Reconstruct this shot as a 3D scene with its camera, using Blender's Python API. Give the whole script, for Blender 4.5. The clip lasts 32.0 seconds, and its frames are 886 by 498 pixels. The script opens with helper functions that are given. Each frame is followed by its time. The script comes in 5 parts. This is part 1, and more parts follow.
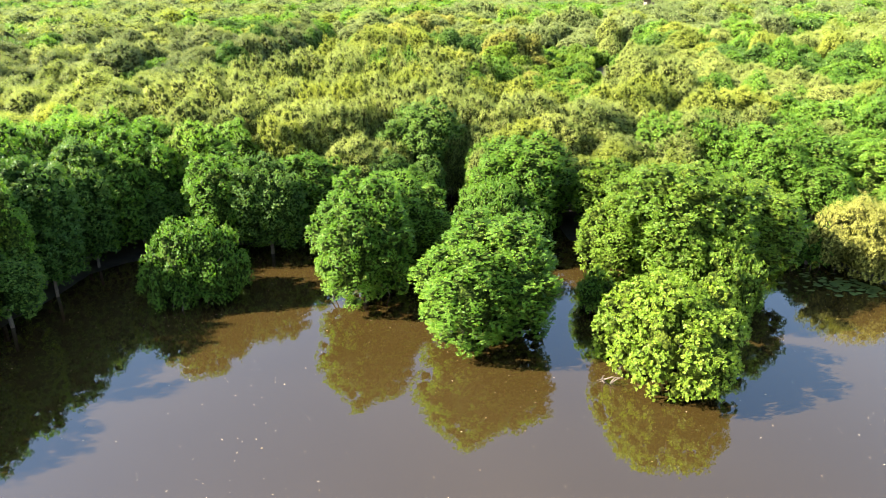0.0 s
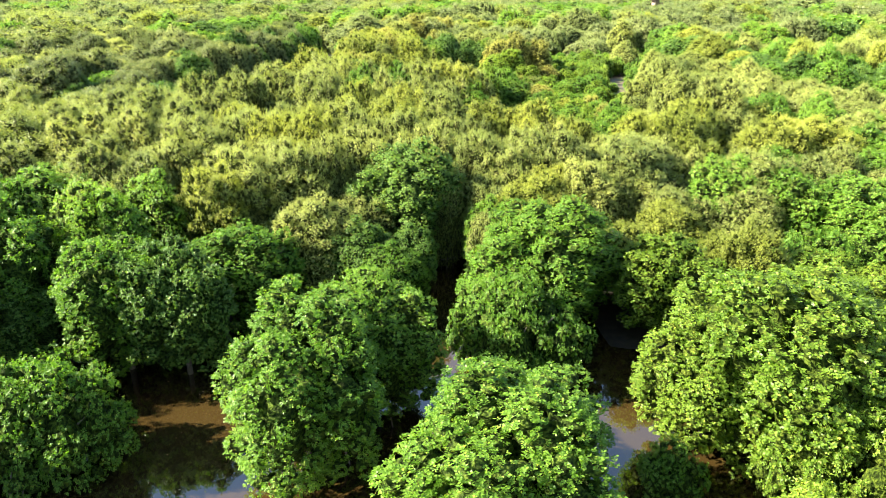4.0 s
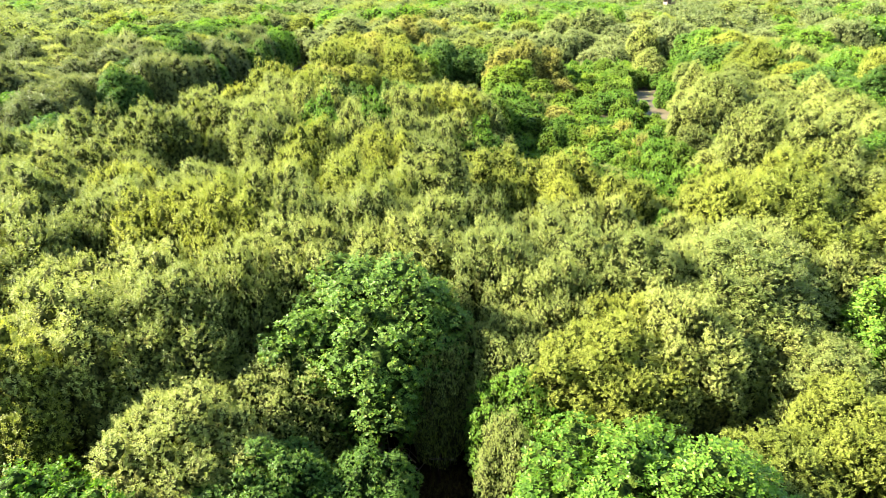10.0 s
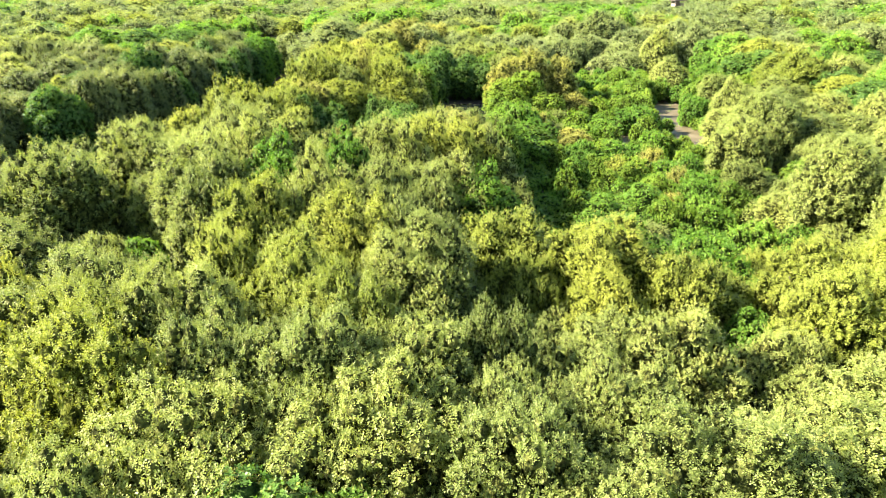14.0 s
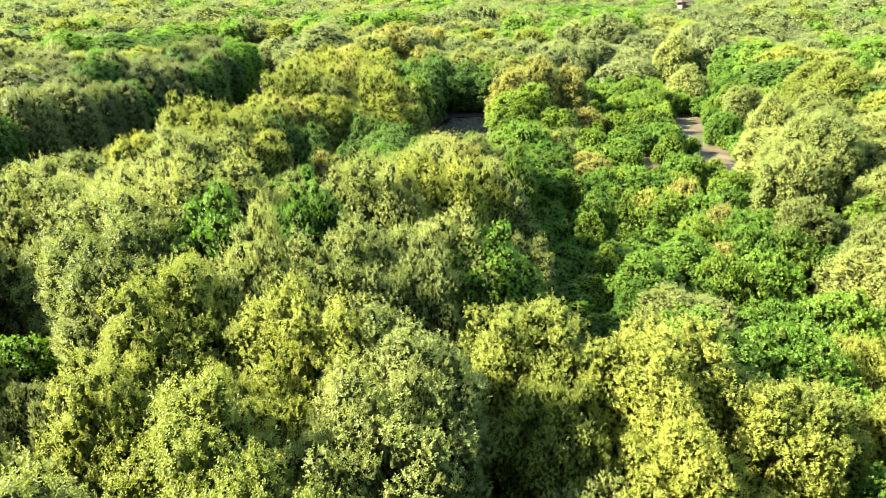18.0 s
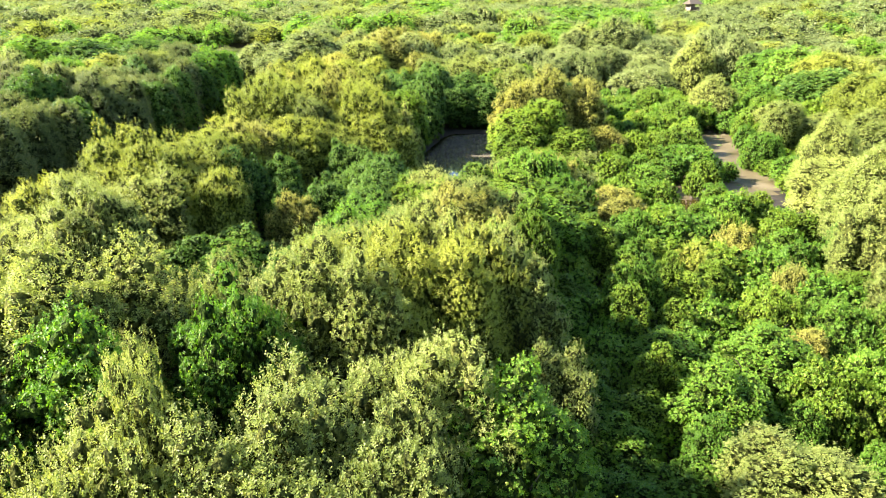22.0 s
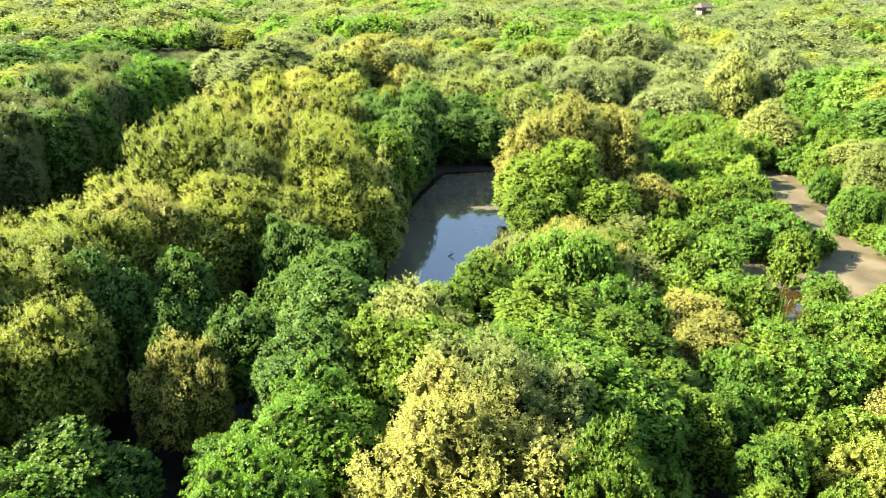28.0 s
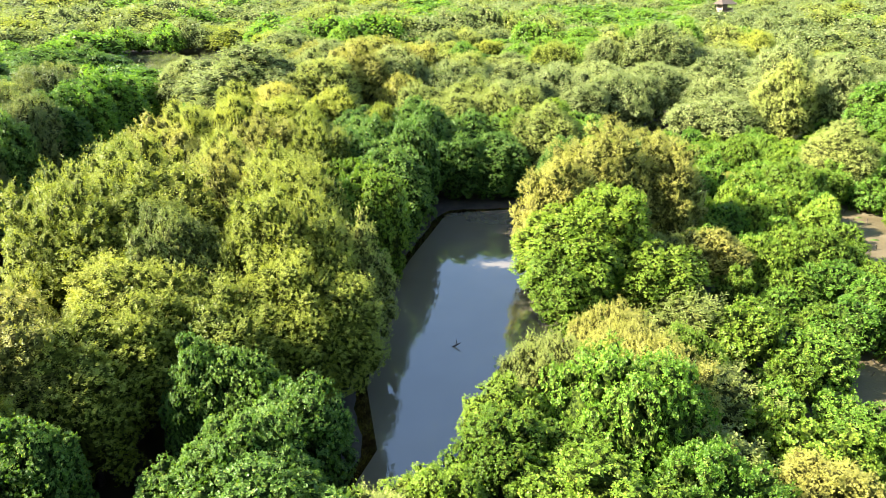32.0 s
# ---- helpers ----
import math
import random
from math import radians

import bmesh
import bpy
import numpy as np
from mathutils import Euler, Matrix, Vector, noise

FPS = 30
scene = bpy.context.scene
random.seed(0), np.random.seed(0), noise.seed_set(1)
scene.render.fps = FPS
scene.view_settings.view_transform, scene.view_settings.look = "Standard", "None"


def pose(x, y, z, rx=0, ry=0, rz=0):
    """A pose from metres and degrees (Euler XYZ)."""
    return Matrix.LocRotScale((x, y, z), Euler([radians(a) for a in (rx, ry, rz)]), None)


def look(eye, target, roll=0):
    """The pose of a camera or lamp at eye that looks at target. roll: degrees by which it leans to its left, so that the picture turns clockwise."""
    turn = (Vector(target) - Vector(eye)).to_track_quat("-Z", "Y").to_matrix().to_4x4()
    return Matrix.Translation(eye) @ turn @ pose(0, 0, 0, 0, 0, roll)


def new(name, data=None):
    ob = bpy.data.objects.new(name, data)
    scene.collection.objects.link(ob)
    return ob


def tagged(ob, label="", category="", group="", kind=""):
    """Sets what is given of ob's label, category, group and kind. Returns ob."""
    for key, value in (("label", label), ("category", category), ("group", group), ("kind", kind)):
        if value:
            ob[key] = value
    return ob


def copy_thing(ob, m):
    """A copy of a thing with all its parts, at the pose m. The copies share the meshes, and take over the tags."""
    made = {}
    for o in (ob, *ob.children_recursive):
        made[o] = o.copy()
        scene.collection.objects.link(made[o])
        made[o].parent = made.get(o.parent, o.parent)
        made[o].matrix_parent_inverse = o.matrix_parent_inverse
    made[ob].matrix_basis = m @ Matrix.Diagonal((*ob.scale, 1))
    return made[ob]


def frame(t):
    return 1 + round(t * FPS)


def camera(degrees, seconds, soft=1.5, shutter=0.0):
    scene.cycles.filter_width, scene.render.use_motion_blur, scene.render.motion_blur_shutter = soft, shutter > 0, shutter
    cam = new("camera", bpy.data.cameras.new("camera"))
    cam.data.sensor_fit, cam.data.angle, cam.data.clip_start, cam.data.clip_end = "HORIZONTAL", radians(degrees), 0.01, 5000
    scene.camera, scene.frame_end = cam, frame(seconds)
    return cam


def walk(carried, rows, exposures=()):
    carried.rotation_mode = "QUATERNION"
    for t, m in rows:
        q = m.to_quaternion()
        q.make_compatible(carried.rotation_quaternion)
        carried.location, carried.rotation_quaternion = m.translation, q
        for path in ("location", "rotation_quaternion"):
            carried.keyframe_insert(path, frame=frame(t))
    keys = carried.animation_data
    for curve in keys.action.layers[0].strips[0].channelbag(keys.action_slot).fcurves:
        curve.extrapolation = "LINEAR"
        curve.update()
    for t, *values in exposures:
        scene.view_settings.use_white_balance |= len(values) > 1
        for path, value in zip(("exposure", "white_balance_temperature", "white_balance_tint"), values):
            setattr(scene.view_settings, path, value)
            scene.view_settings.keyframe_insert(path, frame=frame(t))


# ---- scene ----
cam = camera(66.3, 32.0, soft=0.3)
METRES, EYE, TILT, LEAN, TURN = 116.7, 21.0, -21.7, 0.0, 0.0
ROWS = [
    (0.0, 0.0, 0.0, 0.0, -0.0, 0.0, 0.0),
    (0.5, 0.0005, 0.0183, 0.0076, -0.01, 0.01, 0.0),
    (1.0, 0.001, 0.0366, 0.0152, -0.01, -0.0, 0.01),
    (1.5, 0.0015, 0.0549, 0.0227, -0.03, -0.0, 0.02),
    (2.0, 0.0021, 0.0731, 0.0303, -0.05, -0.0, 0.02),
    (2.5, 0.0027, 0.0911, 0.0378, -0.07, -0.02, 0.04),
    (3.0, 0.0032, 0.1088, 0.0452, -0.08, -0.06, 0.02),
    (3.5, 0.0038, 0.1261, 0.0523, -0.09, -0.08, 0.03),
    (5.5, 0.0056, 0.1925, 0.0787, -0.15, -0.18, 0.07),
    (6.0, 0.0059, 0.2086, 0.0849, -0.16, -0.18, 0.07),
    (6.5, 0.0061, 0.2245, 0.0908, -0.19, -0.19, 0.06),
    (7.0, 0.0064, 0.2402, 0.0968, -0.19, -0.2, 0.08),
    (7.5, 0.0067, 0.2558, 0.1026, -0.21, -0.21, 0.07),
    (8.0, 0.007, 0.2714, 0.1084, -0.23, -0.21, 0.09),
    (8.5, 0.0072, 0.2869, 0.1142, -0.25, -0.22, 0.09),
    (9.0, 0.0075, 0.3023, 0.1199, -0.28, -0.23, 0.1),
    (9.5, 0.0078, 0.3174, 0.1258, -0.29, -0.25, 0.13),
    (10.0, 0.008, 0.3326, 0.1317, -0.31, -0.24, 0.12),
    (10.5, 0.0083, 0.3467, 0.1374, -0.32, -0.25, 0.13),
    (11.0, 0.0086, 0.3619, 0.1435, -0.34, -0.25, 0.15),
    (11.5, 0.0091, 0.3769, 0.1496, -0.36, -0.25, 0.14),
    (12.0, 0.0095, 0.392, 0.1556, -0.37, -0.25, 0.14),
    (12.5, 0.01, 0.407, 0.1617, -0.38, -0.26, 0.16),
    (13.0, 0.0104, 0.4217, 0.1676, -0.41, -0.24, 0.15),
    (13.5, 0.0109, 0.4356, 0.1732, -0.42, -0.24, 0.15),
    (14.0, 0.0113, 0.4488, 0.1784, -0.44, -0.23, 0.17),
    (14.5, 0.0117, 0.4613, 0.1834, -0.45, -0.22, 0.18),
    (16.5, 0.0126, 0.5088, 0.2017, -0.54, -0.18, 0.16),
    (17.0, 0.0128, 0.5201, 0.2062, -0.56, -0.18, 0.18),
    (17.5, 0.0131, 0.5311, 0.2105, -0.57, -0.17, 0.2),
    (18.0, 0.0134, 0.5421, 0.2149, -0.58, -0.17, 0.21),
    (18.5, 0.0138, 0.5533, 0.2193, -0.6, -0.15, 0.22),
    (19.0, 0.014, 0.5651, 0.2238, -0.62, -0.11, 0.22),
    (19.5, 0.0144, 0.5775, 0.2285, -0.63, -0.09, 0.23),
    (20.0, 0.0149, 0.5903, 0.2333, -0.64, -0.07, 0.25),
    (20.5, 0.0153, 0.6033, 0.2383, -0.65, -0.06, 0.26),
    (21.0, 0.0157, 0.6165, 0.2434, -0.66, -0.06, 0.25),
    (21.5, 0.0161, 0.6299, 0.2487, -0.68, -0.06, 0.26),
    (22.0, 0.0166, 0.6433, 0.254, -0.69, -0.08, 0.27),
    (22.5, 0.017, 0.6566, 0.2595, -0.72, -0.1, 0.26),
    (23.0, 0.0175, 0.6702, 0.265, -0.74, -0.11, 0.27),
    (23.5, 0.0178, 0.6836, 0.2712, -0.78, -0.12, 0.22),
    (24.0, 0.0181, 0.6971, 0.2776, -0.82, -0.08, 0.19),
    (24.5, 0.0182, 0.7106, 0.2836, -0.88, -0.04, 0.12),
    (25.0, 0.0184, 0.7242, 0.2892, -0.94, 0.01, 0.09),
    (25.5, 0.0184, 0.7384, 0.2944, -1.03, 0.05, 0.06),
    (27.5, 0.0188, 0.7978, 0.3149, -1.4, -0.09, -0.01),
    (28.0, 0.019, 0.8129, 0.3204, -1.45, -0.16, -0.03),
    (28.5, 0.0193, 0.8281, 0.326, -1.46, -0.22, -0.02),
    (29.0, 0.0198, 0.8433, 0.332, -1.43, -0.3, -0.02),
    (29.5, 0.0202, 0.8586, 0.338, -1.41, -0.37, -0.04),
    (30.0, 0.0208, 0.8738, 0.3441, -1.35, -0.43, -0.01),
    (30.5, 0.0214, 0.889, 0.3502, -1.27, -0.47, 0.01),
    (31.0, 0.0219, 0.9035, 0.3561, -1.22, -0.49, 0.01),
    (31.5, 0.0225, 0.9171, 0.3616, -1.13, -0.49, 0.03),
    (32.0, 0.023, 0.9297, 0.367, -1.07, -0.48, 0.01),
]
walk(cam, [(t, pose(0, 0, EYE, TILT, LEAN, TURN) @ pose(METRES * x, METRES * y, METRES * z, 90 + pitch, roll, yaw)) for t, x, y, z, yaw, pitch, roll in ROWS])

# ---- light: a low morning sun from the left of the flight line, clear sky ----
SUN_ELEVATION, SUN_AZIMUTH = 33.0, 184.0      # azimuth: degrees from +x, counter-clockwise
sun_way = Vector((math.cos(radians(SUN_AZIMUTH)) * math.cos(radians(SUN_ELEVATION)),
                  math.sin(radians(SUN_AZIMUTH)) * math.cos(radians(SUN_ELEVATION)), math.sin(radians(SUN_ELEVATION))))
sun_data = bpy.data.lights.new("sun", "SUN")
sun_data.energy, sun_data.angle, sun_data.color = 5.0, radians(0.6), (1.0, 0.90, 0.79)
sun = new("sun", sun_data)
sun.matrix_world = look(sun_way * 100, (0, 0, 0))
world = bpy.data.worlds.new("sky")
scene.world = world
world.use_nodes = True
sky = world.node_tree.nodes.new("ShaderNodeTexSky")
sky.sky_type, sky.sun_disc = "NISHITA", False
sky.sun_elevation, sky.sun_rotation = radians(SUN_ELEVATION), radians(90 - SUN_AZIMUTH)
sky.air_density, sky.dust_density = 1.0, 0.7
world.node_tree.links.new(sky.outputs[0], world.node_tree.nodes["Background"].inputs[0])
world.node_tree.nodes["Background"].inputs[1].default_value = 0.068
scene.view_settings.exposure = 2.69


# ---- materials ----
def material(name):
    m = bpy.data.materials.new(name)
    m.use_nodes = True
    return m, m.node_tree.nodes, m.node_tree.links, m.node_tree.nodes["Principled BSDF"]


def ramp(nodes, *stops):
    r = nodes.new("ShaderNodeValToRGB")
    while len(r.color_ramp.elements) < len(stops):
        r.color_ramp.elements.new(0.5)
    for e, (at, colour) in zip(r.color_ramp.elements, stops):
        e.position, e.color = at, (*colour, 1)
    return r


def noise_node(nodes, links, scale, detail=3.0, where="Object"):
    co = nodes.new("ShaderNodeTexCoord") if where != "World" else nodes.new("ShaderNodeNewGeometry")
    n = nodes.new("ShaderNodeTexNoise")
    n.inputs["Scale"].default_value, n.inputs["Detail"].default_value = scale, detail
    links.new(co.outputs["Position" if where == "World" else where], n.inputs["Vector"])
    return n


def leaf_material(name, dark, mid, light, old, glow, share=0.30):
    """Leaves: each leaf has its own tone, each tree leans to another, old yellow leaves are rare."""
    m, nodes, links, bsdf = material(name)
    geo = nodes.new("ShaderNodeNewGeometry")
    dark, mid, light, old = ([c * k for c, k in zip(tone, (1.0, 1.0, 1.1))] for tone in (dark, mid, light, old))
    dark = [0.9 * a for a in dark]
    light = [0.45 * a + 0.55 * b for a, b in zip(light, mid)]
    leafy = ramp(nodes, (0.0, dark), (0.45, mid), (0.93, light), (0.985, old))
    links.new(geo.outputs["Random Per Island"], leafy.inputs[0])
    info = nodes.new("ShaderNodeObjectInfo")
    patch = noise_node(nodes, links, 0.13, 2.0, "World")
    add = nodes.new("ShaderNodeMath")
    add.operation = "MULTIPLY_ADD"
    links.new(info.outputs["Random"], add.inputs[0])
    add.inputs[1].default_value = 0.45
    links.new(patch.outputs[0], add.inputs[2])
    hue = nodes.new("ShaderNodeHueSaturation")
    tone = nodes.new("ShaderNodeMapRange")
    tone.inputs[1].default_value, tone.inputs[2].default_value = 0.35, 1.05
    tone.inputs[3].default_value, tone.inputs[4].default_value = 0.72, 1.28
    links.new(add.outputs[0], tone.inputs[0])
    links.new(tone.outputs[0], hue.inputs["Value"])
    shift = nodes.new("ShaderNodeMapRange")
    shift.inputs[1].default_value, shift.inputs[2].default_value = 0.35, 1.05
    shift.inputs[3].default_value, shift.inputs[4].default_value = 0.512, 0.488
    links.new(add.outputs[0], shift.inputs[0])
    links.new(shift.outputs[0], hue.inputs["Hue"])
    links.new(leafy.outputs[0], hue.inputs["Color"])
    links.new(hue.outputs[0], bsdf.inputs["Base Color"])
    bsdf.inputs["Roughness"].default_value = 0.42
    bsdf.inputs["Specular IOR Level"].default_value = 0.27
    thin = nodes.new("ShaderNodeBsdfTranslucent")
    tint = nodes.new("ShaderNodeMix")
    tint.data_type, tint.blend_type = "RGBA", "MULTIPLY"
    tint.inputs[0].default_value = 1.0
    links.new(hue.outputs[0], tint.inputs[6])
    tint.inputs[7].default_value = (*glow, 1)
    links.new(tint.outputs[2], thin.inputs[0])
    mix = nodes.new("ShaderNodeMixShader")
    mix.inputs[0].default_value = share
    links.new(bsdf.outputs[0], mix.inputs[1])
    links.new(thin.outputs[0], mix.inputs[2])
    links.new(mix.outputs[0], nodes["Material Output"].inputs[0])
    return m


LEAF = {
    "G": leaf_material("leaf_fresh_green", (0.066, 0.138, 0.015), (0.118, 0.226, 0.022), (0.178, 0.308, 0.031), (0.275, 0.335, 0.042), (1.5, 1.7, 0.5), 0.42),
    "K": leaf_material("leaf_deep_green", (0.050, 0.104, 0.016), (0.088, 0.170, 0.025), (0.136, 0.232, 0.034), (0.240, 0.280, 0.042), (1.5, 1.65, 0.5), 0.36),
    "O": leaf_material("leaf_olive", (0.146, 0.188, 0.040), (0.236, 0.284, 0.064), (0.306, 0.354, 0.086), (0.370, 0.365, 0.110), (1.5, 1.5, 0.65), 0.42),
    "Y": leaf_material("leaf_yellow_green", (0.154, 0.195, 0.026), (0.240, 0.282, 0.041), (0.310, 0.348, 0.057), (0.360, 0.375, 0.070), (1.5, 1.5, 0.5), 0.42),
    # olive greyed and paled, painting distance haze into the far leaves
    "S": leaf_material("leaf_hazed_green", (0.128, 0.168, 0.050), (0.208, 0.258, 0.080), (0.275, 0.325, 0.108), (0.380, 0.365, 0.150), (1.5, 1.5, 0.75), 0.42),
    "L": leaf_material("leaf_lime_green", (0.084, 0.146, 0.015), (0.148, 0.238, 0.022), (0.216, 0.316, 0.031), (0.310, 0.350, 0.040), (1.5, 1.65, 0.45), 0.42),
    # olive at about half strength, painting shade on the grove beyond the canal
    "D": leaf_material("leaf_olive_darkened", (0.080, 0.108, 0.030), (0.132, 0.168, 0.046), (0.185, 0.222, 0.062), (0.240, 0.235, 0.085), (1.5, 1.5, 0.65), 0.38),
    "P": leaf_material("leaf_pale_yellow", (0.214, 0.222, 0.042), (0.316, 0.318, 0.062), (0.384, 0.380, 0.083), (0.430, 0.410, 0.125), (1.4, 1.4, 0.6), 0.42),
}


def shaded_tuft_material(name, dark, mid, light):
    """The leafy bodies of the tufts, darkened to paint the shade between the leaves: mottled at the size of leaves,
    each tuft a tone of its own, each tree another.
    """
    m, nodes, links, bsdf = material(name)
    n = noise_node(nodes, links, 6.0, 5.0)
    # tones cut by half, darkest stop further, to paint shade among leaves
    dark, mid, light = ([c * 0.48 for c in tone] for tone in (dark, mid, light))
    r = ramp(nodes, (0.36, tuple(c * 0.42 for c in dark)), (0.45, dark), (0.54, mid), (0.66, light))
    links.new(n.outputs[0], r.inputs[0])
    geo, info = nodes.new("ShaderNodeNewGeometry"), nodes.new("ShaderNodeObjectInfo")
    patch = noise_node(nodes, links, 0.13, 2.0, "World")
    total = nodes.new("ShaderNodeMath")
    total.operation = "MULTIPLY_ADD"
    links.new(info.outputs["Random"], total.inputs[0])
    total.inputs[1].default_value = 0.45
    links.new(patch.outputs[0], total.inputs[2])
    more = nodes.new("ShaderNodeMath")
    more.operation = "MULTIPLY_ADD"
    links.new(geo.outputs["Random Per Island"], more.inputs[0])
    more.inputs[1].default_value = 0.35
    links.new(total.outputs[0], more.inputs[2])
    tone, shift = nodes.new("ShaderNodeMapRange"), nodes.new("ShaderNodeMapRange")
    for node, low, high in ((tone, 0.78, 1.20), (shift, 0.513, 0.487)):
        node.inputs[1].default_value, node.inputs[2].default_value = 0.40, 1.30
        node.inputs[3].default_value, node.inputs[4].default_value = low, high
        links.new(more.outputs[0], node.inputs[0])
    hue = nodes.new("ShaderNodeHueSaturation")
    links.new(tone.outputs[0], hue.inputs["Value"])
    links.new(shift.outputs[0], hue.inputs["Hue"])
    links.new(r.outputs[0], hue.inputs["Color"])
    links.new(hue.outputs[0], bsdf.inputs["Base Color"])
    bsdf.inputs["Roughness"].default_value = 0.75
    bsdf.inputs["Specular IOR Level"].default_value = 0.05
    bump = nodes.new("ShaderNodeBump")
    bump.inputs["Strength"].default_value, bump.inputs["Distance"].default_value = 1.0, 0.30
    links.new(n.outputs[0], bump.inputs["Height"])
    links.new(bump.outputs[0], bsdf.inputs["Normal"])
    return m


SHADED_TUFT = {"G": shaded_tuft_material("shaded_tuft_fresh_green", (0.049, 0.088, 0.014), (0.105, 0.171, 0.022), (0.161, 0.241, 0.030)),
        "K": shaded_tuft_material("shaded_tuft_deep_green", (0.036, 0.075, 0.014), (0.078, 0.146, 0.023), (0.127, 0.207, 0.031)),
        "O": shaded_tuft_material("shaded_tuft_olive", (0.086, 0.106, 0.025), (0.178, 0.202, 0.045), (0.245, 0.265, 0.062)),
        "Y": shaded_tuft_material("shaded_tuft_yellow_green", (0.096, 0.120, 0.016), (0.178, 0.212, 0.029), (0.240, 0.270, 0.043)),
        "S": shaded_tuft_material("shaded_tuft_hazed_green", (0.086, 0.110, 0.032), (0.170, 0.205, 0.060), (0.235, 0.270, 0.082)),
        "L": shaded_tuft_material("shaded_tuft_lime_green", (0.060, 0.095, 0.012), (0.125, 0.180, 0.019), (0.185, 0.250, 0.028)),
        "D": shaded_tuft_material("shaded_tuft_olive_darkened", (0.055, 0.070, 0.020), (0.105, 0.128, 0.034), (0.150, 0.175, 0.046)),
        "P": shaded_tuft_material("shaded_tuft_pale_yellow", (0.144, 0.151, 0.032), (0.262, 0.261, 0.052), (0.330, 0.322, 0.072))}

BARK, _n, _l, _b = material("mangrove_bark")
_t = noise_node(_n, _l, 14.0, 5.0)
_r = ramp(_n, (0.3, (0.055, 0.040, 0.030)), (0.6, (0.16, 0.13, 0.10)), (0.8, (0.27, 0.24, 0.20)))
_l.new(_t.outputs[0], _r.inputs[0])
_l.new(_r.outputs[0], _b.inputs["Base Color"])
_b.inputs["Roughness"].default_value = 0.85

WATER, _n, _l, _b = material("muddy_water")
_t = noise_node(_n, _l, 0.06, 3.0, "World")
_r = ramp(_n, (0.3, (0.030, 0.0190, 0.0045)), (0.7, (0.038, 0.025, 0.0080)))
_l.new(_t.outputs[0], _r.inputs[0])
_l.new(_r.outputs[0], _b.inputs["Base Color"])
_b.inputs["Roughness"].default_value, _b.inputs["IOR"].default_value = 0.03, 1.70
_b.inputs["Specular IOR Level"].default_value = 1.0
_t = noise_node(_n, _l, 1.1, 2.0, "World")
_p = _n.new("ShaderNodeBump")
_p.inputs["Strength"].default_value, _p.inputs["Distance"].default_value = 0.05, 0.05
_l.new(_t.outputs[0], _p.inputs["Height"])
_l.new(_p.outputs[0], _b.inputs["Normal"])

# darker mud for all ground outside the flat, the clearing and the far mud
DARK_MUD, _n, _l, _b = material("dark_mud")
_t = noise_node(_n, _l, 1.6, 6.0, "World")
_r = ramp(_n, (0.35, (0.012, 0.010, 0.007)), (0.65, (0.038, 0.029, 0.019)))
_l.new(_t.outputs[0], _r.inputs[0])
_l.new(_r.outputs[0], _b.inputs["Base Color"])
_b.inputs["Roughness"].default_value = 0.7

SILT, _n, _l, _b = material("silty_pond_water")
_t = noise_node(_n, _l, 0.12, 3.0, "World")
_r = ramp(_n, (0.3, (0.130, 0.112, 0.080)), (0.7, (0.165, 0.145, 0.108)))
_l.new(_t.outputs[0], _r.inputs[0])
_l.new(_r.outputs[0], _b.inputs["Base Color"])
_b.inputs["Roughness"].default_value, _b.inputs["IOR"].default_value = 0.03, 1.8
_b.inputs["Specular IOR Level"].default_value = 1.0

MUD, _n, _l, _b = material("tidal_mud")
_t = noise_node(_n, _l, 0.35, 6.0, "World")
_r = ramp(_n, (0.30, (0.062, 0.050, 0.024)), (0.52, (0.110, 0.088, 0.044)), (0.72, (0.160, 0.132, 0.072)))
_l.new(_t.outputs[0], _r.inputs[0])
_l.new(_r.outputs[0], _b.inputs["Base Color"])
_q = _n.new("ShaderNodeMapRange")
_q.inputs[1].default_value, _q.inputs[2].default_value = 0.3, 0.7
_q.inputs[3].default_value, _q.inputs[4].default_value = 0.35, 0.85
_l.new(_t.outputs[0], _q.inputs[0])
_l.new(_q.outputs[0], _b.inputs["Roughness"])
_t = noise_node(_n, _l, 5.0, 5.0, "World")
_p = _n.new("ShaderNodeBump")
_p.inputs["Strength"].default_value, _p.inputs["Distance"].default_value = 0.5, 0.08
_l.new(_t.outputs[0], _p.inputs["Height"])
_l.new(_p.outputs[0], _b.inputs["Normal"])


def plain(name, a, b, rough=0.7, scale=6.0):
    m, nodes, links, bsdf = material(name)
    n = noise_node(nodes, links, scale, 4.0)
    r = ramp(nodes, (0.3, a), (0.7, b))
    links.new(n.outputs[0], r.inputs[0])
    links.new(r.outputs[0], bsdf.inputs["Base Color"])
    bsdf.inputs["Roughness"].default_value = rough
    return m


DEBRIS = plain("floating_leaves", (0.28, 0.19, 0.08), (0.52, 0.45, 0.33), 0.6, 0.7)
ALGAE = plain("green_algae", (0.045, 0.085, 0.012), (0.11, 0.16, 0.025), 0.8, 2.0)
TWIG = plain("grey_dead_twigs", (0.12, 0.095, 0.075), (0.26, 0.22, 0.19), 0.9, 5.0)
THATCH = plain("dark_thatch", (0.035, 0.028, 0.022), (0.10, 0.08, 0.06), 0.95, 8.0)
BOARD = plain("weathered_boards", (0.13, 0.10, 0.075), (0.25, 0.20, 0.16), 0.85, 8.0)

